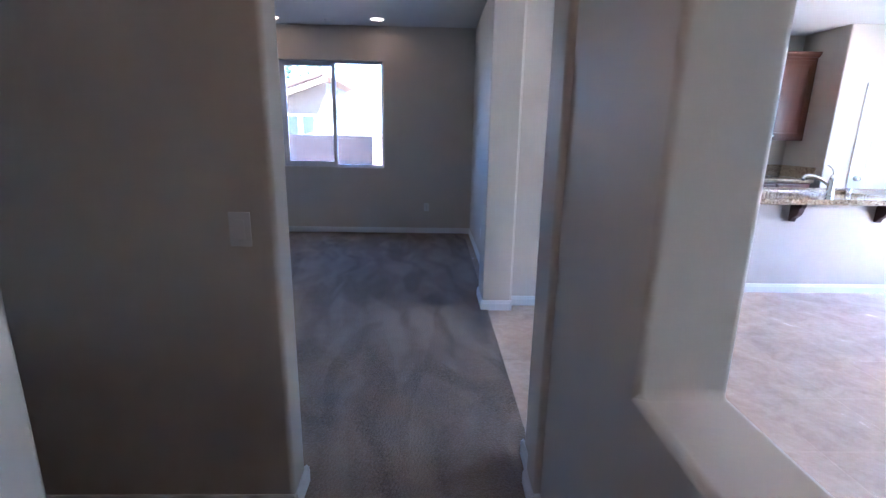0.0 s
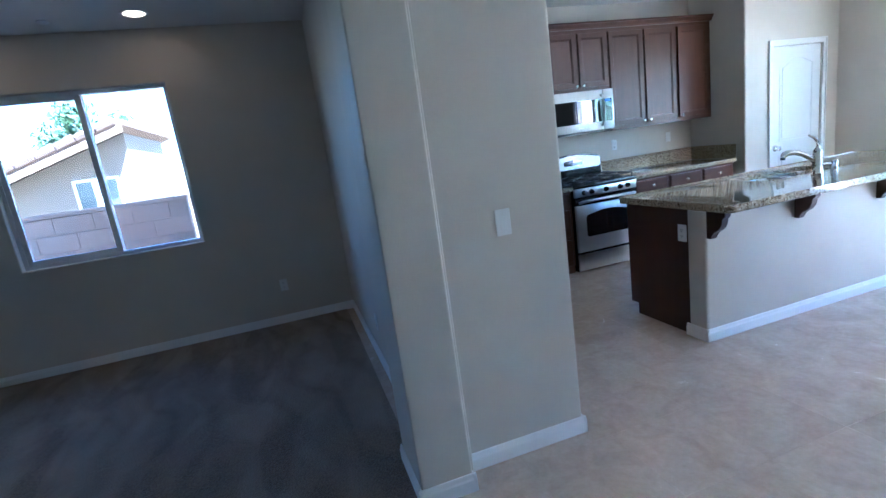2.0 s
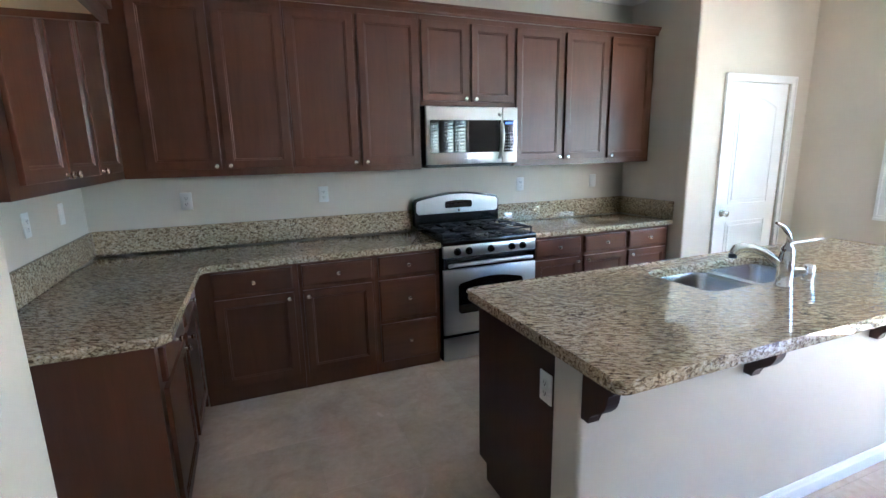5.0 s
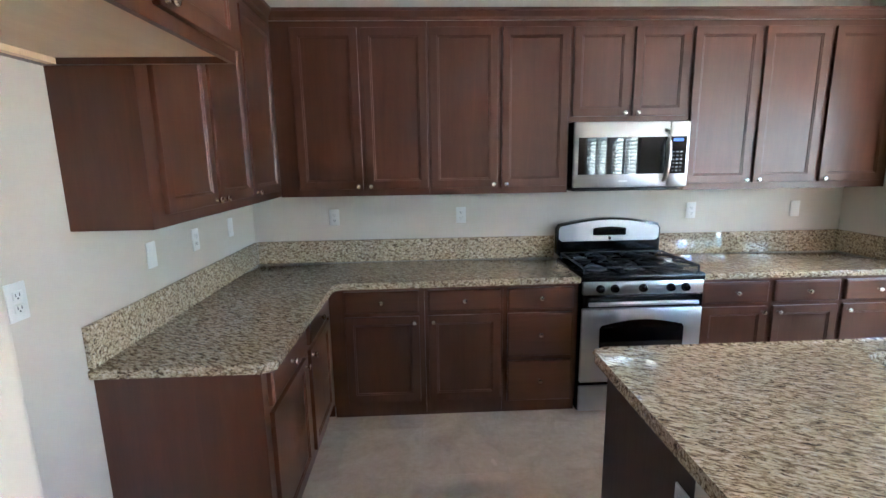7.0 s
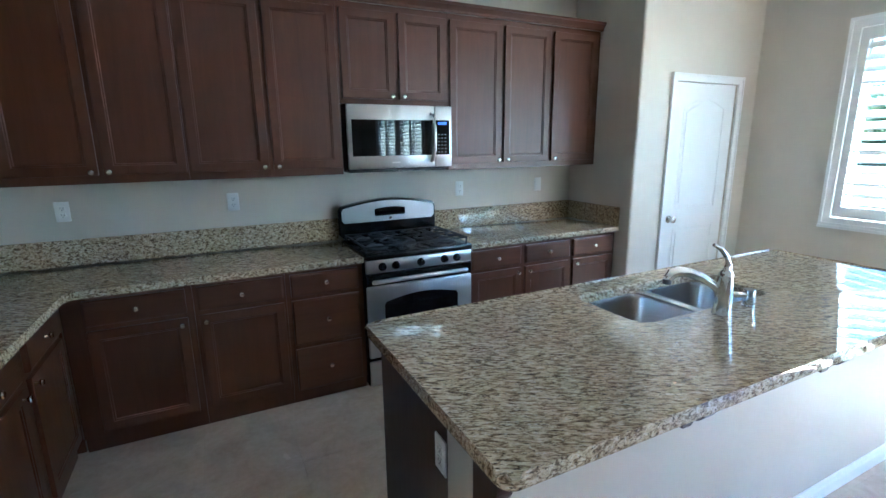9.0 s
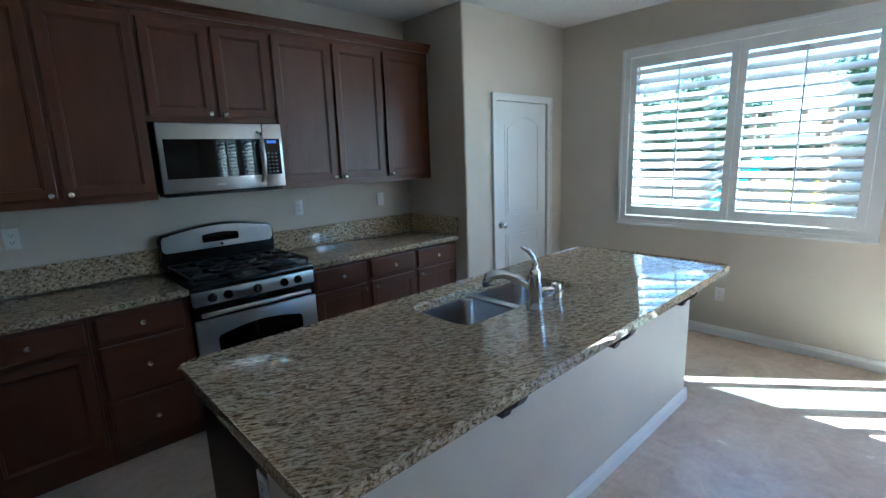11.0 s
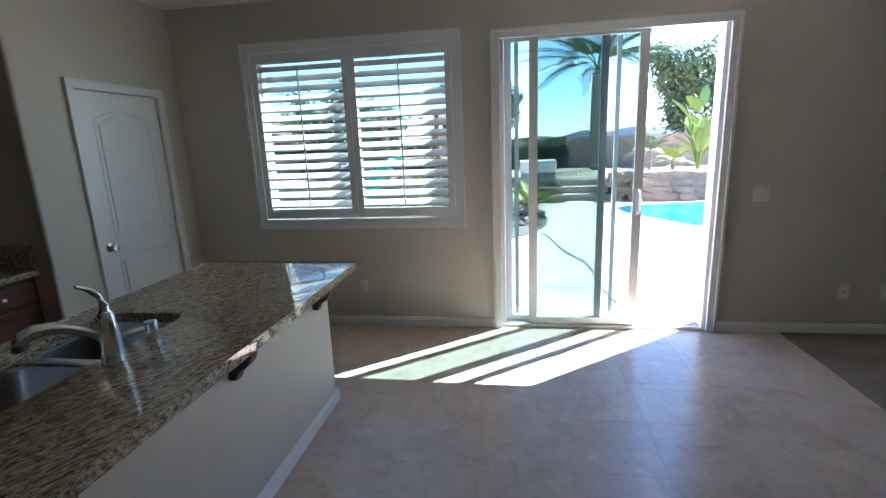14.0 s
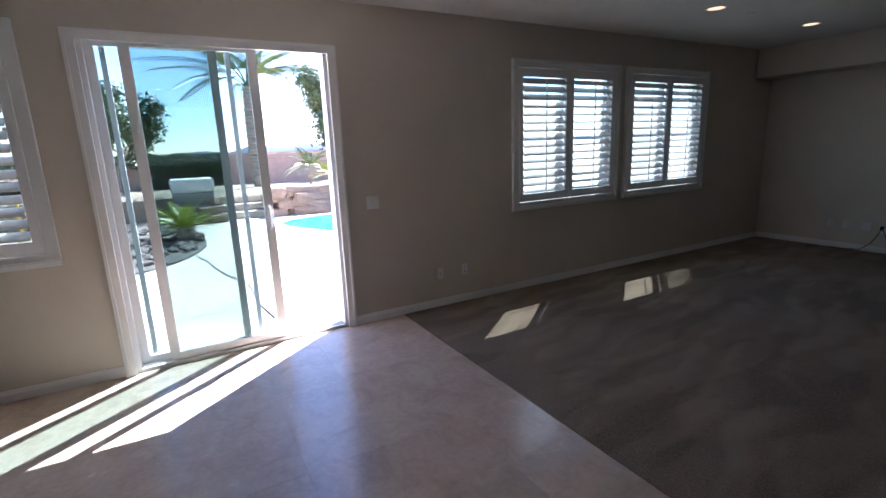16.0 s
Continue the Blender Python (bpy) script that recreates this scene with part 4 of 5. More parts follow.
# ---- wall plates ----
def plate(m, kind, label, group="wall plates"):
    """A cover plate with a rocker, two sockets, or nothing on it. Local: face along -y."""
    w = 0.116 if kind == "double" else 0.071
    name = "light_switch" if kind in ("rocker", "double") else ("power_outlet" if kind == "outlet" else "wall_plate")
    p = thing(name, label, name.replace("_", " "), m, group)
    part("cover", slab(-w / 2, w / 2, -0.007, -0.0005, -0.0575, 0.0575, 0.003, 2), PLASTIC, p, "", True)
    for cx in ((-0.023, 0.023) if kind == "double" else (0,)):
        if kind in ("rocker", "double"):
            part("rocker", slab(cx - 0.0165, cx + 0.0165, -0.0105, -0.0065, -0.0335, 0.0335, 0.002, 1), PLASTIC, p, "", False)
        elif kind == "outlet":
            for z in (-0.0195, 0.0195):
                s = part("socket", slab(-0.0165, 0.0165, -0.0095, -0.0065, z - 0.014, z + 0.014, 0.003, 1), PLASTIC, p)
                part("slots", boxes((-0.008, -0.0055, -0.0099, -0.0094, z - 0.003, z + 0.007), (0.0055, 0.008, -0.0099, -0.0094, z - 0.003, z + 0.007), (-0.0025, 0.0025, -0.0099, -0.0094, z - 0.011, z - 0.006)), GREYDARK, s)
        elif kind == "jack":
            part("jack", lathe([(0.008, 0), (0.008, 0.006), (0.004, 0.010)], 10, "y"), NICKEL, p, "", True, pose(0, -0.007, 0))
    return p


for x in (1.30, 2.205, 3.90):
    plate(pose(x, YN, 1.23), "outlet", "white duplex outlet above the granite backsplash", "outlets above the counter")
plate(pose(4.69, YN, 1.228), "blank", "blank white cover plate above the granite backsplash", "outlets above the counter")
for y, k in ((5.336, "blank"), (5.746, "outlet"), (6.204, "rocker")):
    plate(pose(0.73, y, 1.23, 0, 0, 90), k, "white cover plate above the counter on the side wall", "outlets above the counter")
plate(pose(0.73, 4.636, 1.23, 0, 0, 90), "outlet", "white outlet in the empty refrigerator space")
plate(pose(1.043, 3.72, 1.115), "rocker", "white rocker switch on the stub wall")
plate(pose(-0.572, 1.45, 1.113), "rocker", "white rocker switch on the dim hall wall")
plate(pose(XE, 1.13, 1.118, 0, 0, -90), "double", "white double rocker switch beside the patio door")
plate(pose(XE, 4.327, 0.365, 0, 0, -90), "outlet", "white outlet under the shuttered window")
plate(pose(XE, 0.47, 0.345, 0, 0, -90), "jack", "white cable plate low on the window wall")
plate(pose(XE, 0.18, 0.345, 0, 0, -90), "outlet", "white outlet low on the window wall")
plate(pose(-0.02, YN, 0.385), "outlet", "white outlet low on the den wall")
plate(pose(-2.54, YN, 0.375), "outlet", "white outlet low on the den wall near the corner")
plate(pose(0.61, 5.06, 0.335, 0, 0, -90), "outlet", "white outlet low on the den side wall")
plate(pose(2.602, 4.322, 0.70, 0, 0, -90), "outlet", "white outlet on the end of the island")
for x, k in ((5.50, "outlet"), (5.33, "blank"), (5.11, "double")):
    plate(pose(x, YS, 0.34, 0, 0, 180), k, "white cover plate low on the south wall", "plates on the south wall")
plate(pose(4.93, YS, 0.32, 0, 0, 180), "outlet", "white outlet with a black cable plugged in", "plates on the south wall")
cb = thing("power_cable", "black cable hanging from a low outlet", "cable")
part("plug", slab(4.912, 4.948, YS + 0.010, YS + 0.045, 0.315, 0.36, 0.005), BLACK, cb)
part("cord", tube([(4.93, YS + 0.045, 0.335), (4.95, YS + 0.07, 0.25), (5.02, YS + 0.06, 0.12), (5.12, YS + 0.06, 0.03), (5.3, YS + 0.07, 0.012), (5.45, YS + 0.05, 0.012)], 0.005, 6), BLACK, cb)
part("cord", tube([(4.92, YS + 0.045, 0.33), (4.85, YS + 0.08, 0.2), (4.74, YS + 0.07, 0.06), (4.6, YS + 0.09, 0.012)], 0.005, 6), BLACK, cb)

# ---- recessed lamps ----
LAMP = glow("lamp_face", (1.0, 0.70, 0.38), 0.13)


def can_light(x, y, power=0.006):
    c = thing("recessed_light", "white recessed ceiling light, switched on", "ceiling light", pose(x, y, ZC), "recessed ceiling lights")
    part("trim_ring", lathe([(0.098, 0.0), (0.096, -0.006), (0.078, -0.008), (0.076, -0.0005)], 28), TRIM, c, "", True)
    part("bulb_face", lathe([(0.074, -0.001), (0.070, -0.0055), (0.03, -0.007), (0.002, -0.0072)], 24), LAMP, c, "warm glowing lamp face", True)
    lamp = new("recessed_lamp", bpy.data.lights.new("recessed_lamp", "AREA"))
    lamp.data.shape, lamp.data.size, lamp.data.energy, lamp.data.color = "DISK", 0.13, power, (1.0, 0.70, 0.42)
    lamp.matrix_world = pose(x, y, ZC - 0.010)
    return c


for x, y in ((-0.64, 6.22), (-1.93, 6.24), (5.38, -2.02), (5.36, -3.76), (5.15, 5.42)):
    can_light(x, y)
# Assumed hall fitting, unseen, added to warm the hall walls from above.
can_light(-0.05, 0.45, 0.026)
for x, y in ((-1.27, 6.33), (5.37, -2.58)):
    s = thing("smoke_detector", "small white round ceiling sprinkler cover", "ceiling fitting", pose(x, y, ZC))
    part("cover", lathe([(0.042, 0.0), (0.042, -0.006), (0.036, -0.010), (0.004, -0.011)], 20), TRIM, s, "", True)

# ---- outdoors: materials ----
def ground_mat(name, dark, light, scale, bump=0.4, rough=0.9):
    m = Mat(name, rough, spec=0.2)
    w = m.coords((1, 1, 1), (0, 0, 0), True)
    a, b = m.noise(w, scale, 6, 0.62), m.noise(w, scale * 12, 4, 0.6)
    m.color(m.mix(0.35, m.ramp(a, (0.3, dark), (0.7, light)), m.ramp(b, (0.3, dark), (0.7, light))))
    return m.bump(b, bump, 0.01).m


CONCRETE = ground_mat("patio_concrete", (0.40, 0.36, 0.305), (0.50, 0.455, 0.39), 1.2, 0.15)
EARTH = ground_mat("dry_earth", (0.20, 0.16, 0.11), (0.34, 0.28, 0.20), 0.8)
MULCH = ground_mat("dark_rock_mulch", (0.05, 0.045, 0.04), (0.16, 0.14, 0.12), 6, 1.0)
STONE = ground_mat("tan_ledge_stone", (0.17, 0.115, 0.08), (0.32, 0.24, 0.175), 3.0, 0.8)
STEPSTONE = ground_mat("pale_step_stone", (0.38, 0.31, 0.24), (0.52, 0.44, 0.35), 2.5, 0.5)
BLOCK = ground_mat("pink_concrete_block", (0.34, 0.235, 0.19), (0.44, 0.32, 0.265), 3.0, 0.35)
MORTAR = ground_mat("mortar", (0.25, 0.19, 0.16), (0.30, 0.235, 0.20), 5.0, 0.3)
STUCCO = ground_mat("cream_stucco", (0.155, 0.130, 0.105), (0.20, 0.170, 0.140), 2.0, 0.3)
ROOFTILE = ground_mat("brown_roof_tile", (0.10, 0.065, 0.05), (0.17, 0.115, 0.09), 3.0, 0.5)
# Aerial haze is put into the hills' pale blue colour.
HILLS = ground_mat("haze_tinted_hill", (0.36, 0.43, 0.50), (0.42, 0.49, 0.56), 0.02, 0.0)
BARK = ground_mat("palm_bark", (0.22, 0.18, 0.145), (0.40, 0.34, 0.285), 9, 1.0)
TEAL = plain("teal_plastic", (0.04, 0.50, 0.42), 0.4)
YELLOW = plain("yellow_plastic", (0.72, 0.48, 0.03), 0.4)
BOXGREY = plain("grey_green_resin", (0.20, 0.205, 0.185), 0.5)
BOXPALE = plain("pale_grey_resin", (0.55, 0.53, 0.48), 0.5)
TIMBER = wood("weathered_timber", (0.16, 0.10, 0.06), (0.30, 0.20, 0.13), 0.7)
NEIGHBOUR_PANE = plain("grey_window_pane", (0.07, 0.085, 0.09), 0.12)
HOSE = plain("brown_hose", (0.12, 0.085, 0.06), 0.6)


def leaf_mat(name, dark, light, rough=0.45):
    m = Mat(name, rough)
    g = m.n("NewGeometry")
    m.color(m.ramp(g.outputs["Random Per Island"], (0.0, dark), (1.0, light)))
    m.b.inputs["Transmission Weight"].default_value = 0.0
    m.b.inputs["Subsurface Weight"].default_value = 0.0
    return m.m


LEAF = leaf_mat("tree_leaf", (0.030, 0.060, 0.020), (0.080, 0.125, 0.040))
IVY = leaf_mat("ivy_leaf", (0.018, 0.040, 0.014), (0.055, 0.095, 0.035))
FROND = leaf_mat("palm_frond", (0.040, 0.075, 0.020), (0.110, 0.150, 0.045))
SAGO = leaf_mat("sago_frond", (0.14, 0.19, 0.025), (0.27, 0.30, 0.06))
BANANA = leaf_mat("broad_leaf", (0.100, 0.170, 0.025), (0.190, 0.260, 0.060))


def water():
    m = Mat("pool_water", 0.04)
    w = m.coords((1, 1, 1), (0, 0, 0), True)
    f = m.noise(w, 3.5, 3, 0.5, 0.4)
    m.color(m.mix(f, (0.008, 0.085, 0.15), (0.02, 0.15, 0.23)))
    return m.bump(m.noise(w, 6, 3), 0.12, 0.02).m


WATER = water()

# ---- outdoors: ground, patio, pool ----
GZ = -0.10
solo("ground", slab(-1500, 1500, -1500, 1500, GZ - 0.4, GZ - 0.03), EARTH, "dry brown earth around the house", "ground", kind="structure")


def smooth_loop(pts, n=5):
    """A closed smooth curve through a few points."""
    out, k = [], len(pts)
    for i in range(k):
        p0, p1, p2, p3 = (Vector(pts[(i + d) % k]) for d in (-1, 0, 1, 2))
        for j in range(n):
            t = j / n
            q = 0.5 * ((2 * p1) + (p2 - p0) * t + (2 * p0 - 5 * p1 + 4 * p2 - p3) * t * t + (3 * p1 - p0 - 3 * p2 + p3) * t ** 3)
            out.append((q.x, q.y))
    return out


POOL = smooth_loop([(13.75, 0.52), (12.75, 0.10), (11.75, -0.50), (10.9, -2.0), (10.8, -5.0), (12.2, -7.2), (15.0, -7.0), (15.5, -4.0), (15.2, -1.2), (14.7, 0.35)])
patio = solo("patio", prism([(XE + 0.132, -9.5), (16.4, -9.5), (16.4, 2.0), (15.9, 2.55), (14.8, 2.47), (13.3, 2.35), (12.3, 2.36), (11.4, 2.64), (10.9, 2.96), (10.62, 3.35), (10.4, 4.0), (10.6, 4.6), (9.5, 8.5), (XE + 0.132, 8.5)], GZ - 0.25, GZ, 0, 3, POOL), CONCRETE, "pale sunlit concrete patio around the pool", "patio", kind="structure")
for m_, L in ((pose(7.95, -0.5, GZ), 13.0), (pose(9.6, 0.2, GZ, 0, 0, 90), 5.6)):
    solo("patio_joint", slab(-0.006, 0.006, -L / 2, L / 2, 0.0008, 0.003), GREYDARK, "dark expansion joint in the concrete patio", "joint", kind="structure", m=m_)
solo("pool_water", prism(POOL, GZ - 0.22, GZ - 0.014), WATER, "blue rippling swimming pool water", "pool", kind="structure")
solo("planting_bed", prism(smooth_loop([(10.62, 3.25), (10.93, 2.92), (11.4, 2.61), (12.2, 2.35), (13.3, 2.33), (14.8, 2.45), (15.9, 2.6), (17.0, 3.6), (15.0, 5.4), (12.0, 5.2), (10.5, 4.0)]), GZ - 0.2, GZ + 0.03, 0.02, 1), MULCH, "planting bed covered in dark rock mulch", "planting bed", kind="structure")
rnd = random.Random(4)


def rock(r, sx=1.0, sy=1.0, sz=0.7, seed=0, sub=1):
    bm = bmesh.new()
    bmesh.ops.create_icosphere(bm, subdivisions=sub, radius=r)
    for v in bm.verts:
        d = 1 + 0.32 * noise.noise(v.co / r * 1.3 + Vector((seed * 3.1, seed, 0)))
        v.co = Vector((v.co.x * sx * d, v.co.y * sy * d, v.co.z * sz * d))
    return bm


bm = bmesh.new()
for k in range(260):
    a, q = rnd.uniform(0, 6.283), math.sqrt(rnd.random())
    x, y, r = 13.2 + 2.3 * q * math.cos(a), 3.6 + 1.25 * q * math.sin(a), rnd.uniform(0.05, 0.12)
    rk = rock(r, 1.2, 1, 0.7, k)
    bmesh.ops.transform(rk, matrix=pose(x, y, GZ + 0.05, 0, 0, rnd.uniform(0, 360)), verts=rk.verts[:])
    me = bpy.data.meshes.new("tmp")
    rk.to_mesh(me)
    rk.free()
    bm.from_mesh(me)
    bpy.data.meshes.remove(me)
solo("mulch_rocks", bm, MULCH, "scattered dark mulch rocks in the planting bed", "rocks", kind="stuff")

# terrace, steps, boulder wall
TZ = 0.46
solo("terrace", prism([(16.62, 2.2), (16.62, 0.35), (15.9, 0.1), (15.75, -1.2), (16.0, -4.0), (15.6, -7.6), (15.6, -12), (40, -12), (40, 18), (17.4, 18), (17.4, 2.6)], GZ - 0.2, TZ), EARTH, "raised earth terrace behind the pool", "terrace", kind="structure")
st = thing("garden_steps", "three pale stone garden steps up to the terrace", "steps")
for k in range(3):
    part("step", slab(15.95 + 0.30 * k, 16.9, 0.42, 1.78, GZ + 0.001 + (0.181 * k if k else 0), GZ + 0.18 * (k + 1), 0.02), STEPSTONE, st)
rw = thing("boulder_wall", "low tan boulder retaining wall beside the pool", "retaining wall")
def ledge_stone(seed, L, D, H):
    """A flat, roughly squared stone, broken at its edges."""
    bm = bmesh.new()
    bmesh.ops.create_cube(bm, size=1.0)
    bmesh.ops.subdivide_edges(bm, edges=bm.edges[:], cuts=2, use_grid_fill=True)
    for v in bm.verts:
        n1 = noise.noise(v.co * 2.3 + Vector((seed * 5.3, seed, 2)))
        n2 = noise.noise(v.co * 2.9 + Vector((seed, 4, seed * 2.7)))
        q = 1 - 0.10 * (abs(v.co.x) > 0.4) * (abs(v.co.y) > 0.4) - 0.05 * (abs(v.co.z) > 0.4)
        v.co = Vector((v.co.x * L * q + 0.07 * n1, v.co.y * D * q + 0.07 * n2, v.co.z * H * (1 + 0.35 * n1) + 0.02 * n2))
    return bm


ROCKS = [mesh_of("boulder", ledge_stone(q + 1, 0.50 + 0.09 * q, 0.42, 0.20 + 0.02 * (q % 3)), STONE, False) for q in range(6)]
line = [(15.95, 0.30), (15.70, -0.5), (15.62, -1.4), (15.75, -2.6), (15.85, -4.0), (15.65, -5.6), (15.45, -7.2)]
for lay in range(4):
    for i in range(len(line) - 1):
        p, q = Vector(line[i]), Vector(line[i + 1])
        n = max(1, round((q - p).length / 0.58))
        ang = math.degrees(math.atan2(q.y - p.y, q.x - p.x))
        for j in range(n):
            if lay == 3 and rnd.random() < 0.35:
                continue
            c = p.lerp(q, (j + 0.5 * (lay % 2)) / n)
            ob = new("boulder", ROCKS[rnd.randrange(6)])
            ob.parent = rw
            ob.matrix_basis = pose(c.x + 0.05 * lay + rnd.uniform(-0.04, 0.04), c.y, GZ + 0.08 + 0.185 * lay, rnd.uniform(-4, 4), rnd.uniform(-5, 5), ang + rnd.uniform(-9, 9))
for x, y, z in ((15.95, 1.95, GZ + 0.09), (16.22, 1.96, GZ + 0.26), (16.5, 1.95, GZ + 0.44), (15.92, 2.1, GZ + 0.27), (15.98, 0.26, GZ + 0.62)):
    ob = new("boulder", ROCKS[rnd.randrange(6)])
    ob.parent = rw
    ob.matrix_basis = pose(x, y, z, 0, 0, rnd.uniform(-20, 20))


def block_wall(name, label, m, length, rows, bl=0.40, bh=0.20, th=0.15, base=0.0, limit=300):
    """A wall of concrete blocks in running bond with recessed joints. Local: along x, face along -y."""
    w = thing(name, label, "garden wall", m)
    part("core", slab(0, length, 0.008, th, base, base + rows * bh - 0.004), MORTAR, w)
    me = mesh_of("block", slab(0.004, bl - 0.004, 0, th + 0.004, 0.004, bh - 0.004, 0.004, 1), BLOCK)
    half = mesh_of("block", slab(0.004, bl / 2 - 0.004, 0, th + 0.004, 0.004, bh - 0.004, 0.004, 1), BLOCK)
    count = 0
    for r in range(rows - 1, -1, -1):
        x = 0.0
        if r % 2:
            ob = new("block", half)
            ob.parent, ob.matrix_basis, x = w, pose(0, 0, base + r * bh), bl / 2
        while x + bl <= length + 1e-6 and count < limit:
            ob = new("block", me)
            ob.parent, ob.matrix_basis = w, pose(x, 0, base + r * bh)
            x, count = x + bl, count + 1
    part("cap", slab(-0.01, length + 0.01, -0.012, th + 0.012, base + rows * bh, base + rows * bh + 0.05, 0.006), BLOCK, w, "pale block cap")
    return w


block_wall("block_wall", "pink concrete block wall behind the pool terrace", pose(22.0, 3.2, TZ, 0, 0, -90), 14.4, 6, base=-0.1)
block_wall("block_wall", "pink concrete block wall mostly hidden by ivy", pose(22.1, 20.0, TZ, 0, 0, -90), 16.8, 6, base=-0.1, limit=260)


def leaf_cards(seed, count, place, size, bent=0.25):
    """Many small bent leaves as one mesh. place gives a point and a facing for each."""
    r = random.Random(seed)
    vs, fs = [], []
    for _ in range(count):
        p, nrm = place(r)
        nrm = (Vector(nrm) + Vector((r.uniform(-1, 1), r.uniform(-1, 1), r.uniform(-0.6, 1))) * 0.8).normalized()
        u = nrm.cross(Vector((r.uniform(-1, 1), r.uniform(-1, 1), r.uniform(-1, 1)))).normalized()
        w = nrm.cross(u)
        s = size * r.uniform(0.6, 1.35)
        k = len(vs)
        for a, b, c in ((-1, 0, 0), (0, -0.45, bent), (1, 0, 0), (0, 0.45, bent)):
            vs.append(Vector(p) + u * a * s + w * b * s + nrm * c * s * 0.5)
        fs += [(k, k + 1, k + 2), (k, k + 2, k + 3)]
    return vs, fs


def leafy(name, vs, fs, mat, parent, label=""):
    me = bpy.data.meshes.new(name)
    me.from_pydata(vs, [], fs)
    me.materials.append(mat)
    ob = new(name, me)
    ob.parent = parent
    return tagged(ob, label)


iv = thing("ivy_hedge", "dark green ivy spilling over the back wall", "ivy", kind="stuff")


def on_ivy(r):
    y = r.uniform(0.9, 16)
    h = 1.22 + 0.18 * noise.noise(Vector((y * 0.9, 3, 0)))
    z = TZ + h * r.random() ** 0.6
    if noise.noise(Vector((y * 0.55, z * 1.1, 7.7))) > 0.18 and z < TZ + 0.8:
        z = TZ + h - 0.15 * r.random()
    return (21.93 - 0.16 * r.random() - 0.12 * (z > TZ + 1.05), y, z), (-1, 0, 0.5)


leafy("leaves", *leaf_cards(11, 15000, on_ivy, 0.055), IVY, iv)


def tree(name, label, x, y, z, height, spread, seed, count=5200, leaf=0.07, trunk=0.09, lean=0.0):
    r = random.Random(seed)
    t = thing(name, label, "tree", pose(x, y, z))
    bm = bmesh.new()
    top = Vector((lean, 0, height * 0.62))
    tube([(0, 0, -0.1), (lean * 0.3, 0.02, height * 0.2), (lean * 0.6, -0.03, height * 0.42), tuple(top)], [trunk, trunk * 0.8, trunk * 0.6, trunk * 0.3], 9, bm)
    tips = []
    for k in range(11):
        a, h = k * 2.4 + r.uniform(-0.3, 0.3), height * r.uniform(0.25, 0.6)
        b = Vector((lean * h / height, 0, h))
        e = b + Vector((math.cos(a) * spread * r.uniform(0.55, 0.95), math.sin(a) * spread * r.uniform(0.55, 0.95), height * r.uniform(0.16, 0.40)))
        mid = b.lerp(e, 0.5) + Vector((0, 0, -0.06 * height))
        tube([tuple(b), tuple(mid), tuple(e)], [trunk * 0.4, trunk * 0.25, trunk * 0.08], 6, bm)
        tips += [(e, 0.42), (mid.lerp(e, 0.5), 0.36)]
    tips.append((top + Vector((0, 0, height * 0.22)), 0.45))
    tips.append((top, 0.5))
    part("trunk", bm, BARK, t, "", True)

    def on(q):
        c, rr = q.choice(tips)
        d = Vector((q.gauss(0, 1), q.gauss(0, 1), q.gauss(0, 0.8)))
        return c + d * rr * spread * 0.42, d

    leafy("crown", *leaf_cards(seed, count, on, leaf), LEAF, t)
    return t


tree("garden_tree", "leafy green tree rising behind the block wall", 23.6, -4.3, 0, 5.4, 2.0, 3, 15000, 0.10)
tree("garden_tree", "slim young green tree near the ivy wall", 20.4, 4.15, TZ, 3.7, 1.35, 5, 8000, 0.08, 0.06)
tree("garden_tree", "broad green tree beyond the play set", 23.5, 11.0, 0, 4.2, 2.2, 8, 7000, 0.09)
tree("garden_tree", "dark green tree behind the play set", 19.5, 8.2, TZ, 2.6, 1.4, 9, 5000, 0.08)


def frond(length, droop, leaflets, width, lift, start=0.14, spread=70):
    """One feather frond along +x: a stalk and two rows of narrow leaflets. Gives verts and faces."""
    vs, fs = [], []
    mid = []
    for k in range(9):
        u = k / 8
        mid.append(Vector((length * (u - 0.12 * droop * u * u), 0, lift * length * u - droop * length * u * u)))
    for k in range(8):
        w0, w1 = 0.022 * (1 - k / 8.5) * length ** 0.5, 0.022 * (1 - (k + 1) / 8.5) * length ** 0.5
        i = len(vs)
        vs += [mid[k] + Vector((0, w0, 0)), mid[k] - Vector((0, w0, 0)), mid[k + 1] - Vector((0, w1, 0)), mid[k + 1] + Vector((0, w1, 0))]
        fs.append((i, i + 1, i + 2, i + 3))
    for j in range(leaflets):
        u = start + (1 - start) * (j + 0.5) / leaflets
        f = u * 8
        k = min(7, int(f))
        p = mid[k].lerp(mid[k + 1], f - k)
        ll = width * (0.35 + 1.1 * math.sin(math.pi * min(1, 0.12 + 0.85 * u)))
        for side in (-1, 1):
            d = Vector((math.cos(radians(spread)), side * math.sin(radians(spread)), 0.12 - 0.25 * droop)).normalized()
            e = p + d * ll + Vector((0.10 * ll * math.sin(j * 2.7 + side), 0, -0.35 * ll * droop * (1.5 + 0.6 * math.sin(j * 1.9))))
            m_ = p + d * ll * 0.5 + Vector((0, 0, 0.03 * ll))
            s = Vector((0.0085 * (0.6 + width), 0, 0))
            i = len(vs)
            vs += [p - s * 0.6, m_ - s, e, m_ + s, p + s * 0.6]
            fs.append((i, i + 1, i + 2, i + 3, i + 4))
    return vs, fs


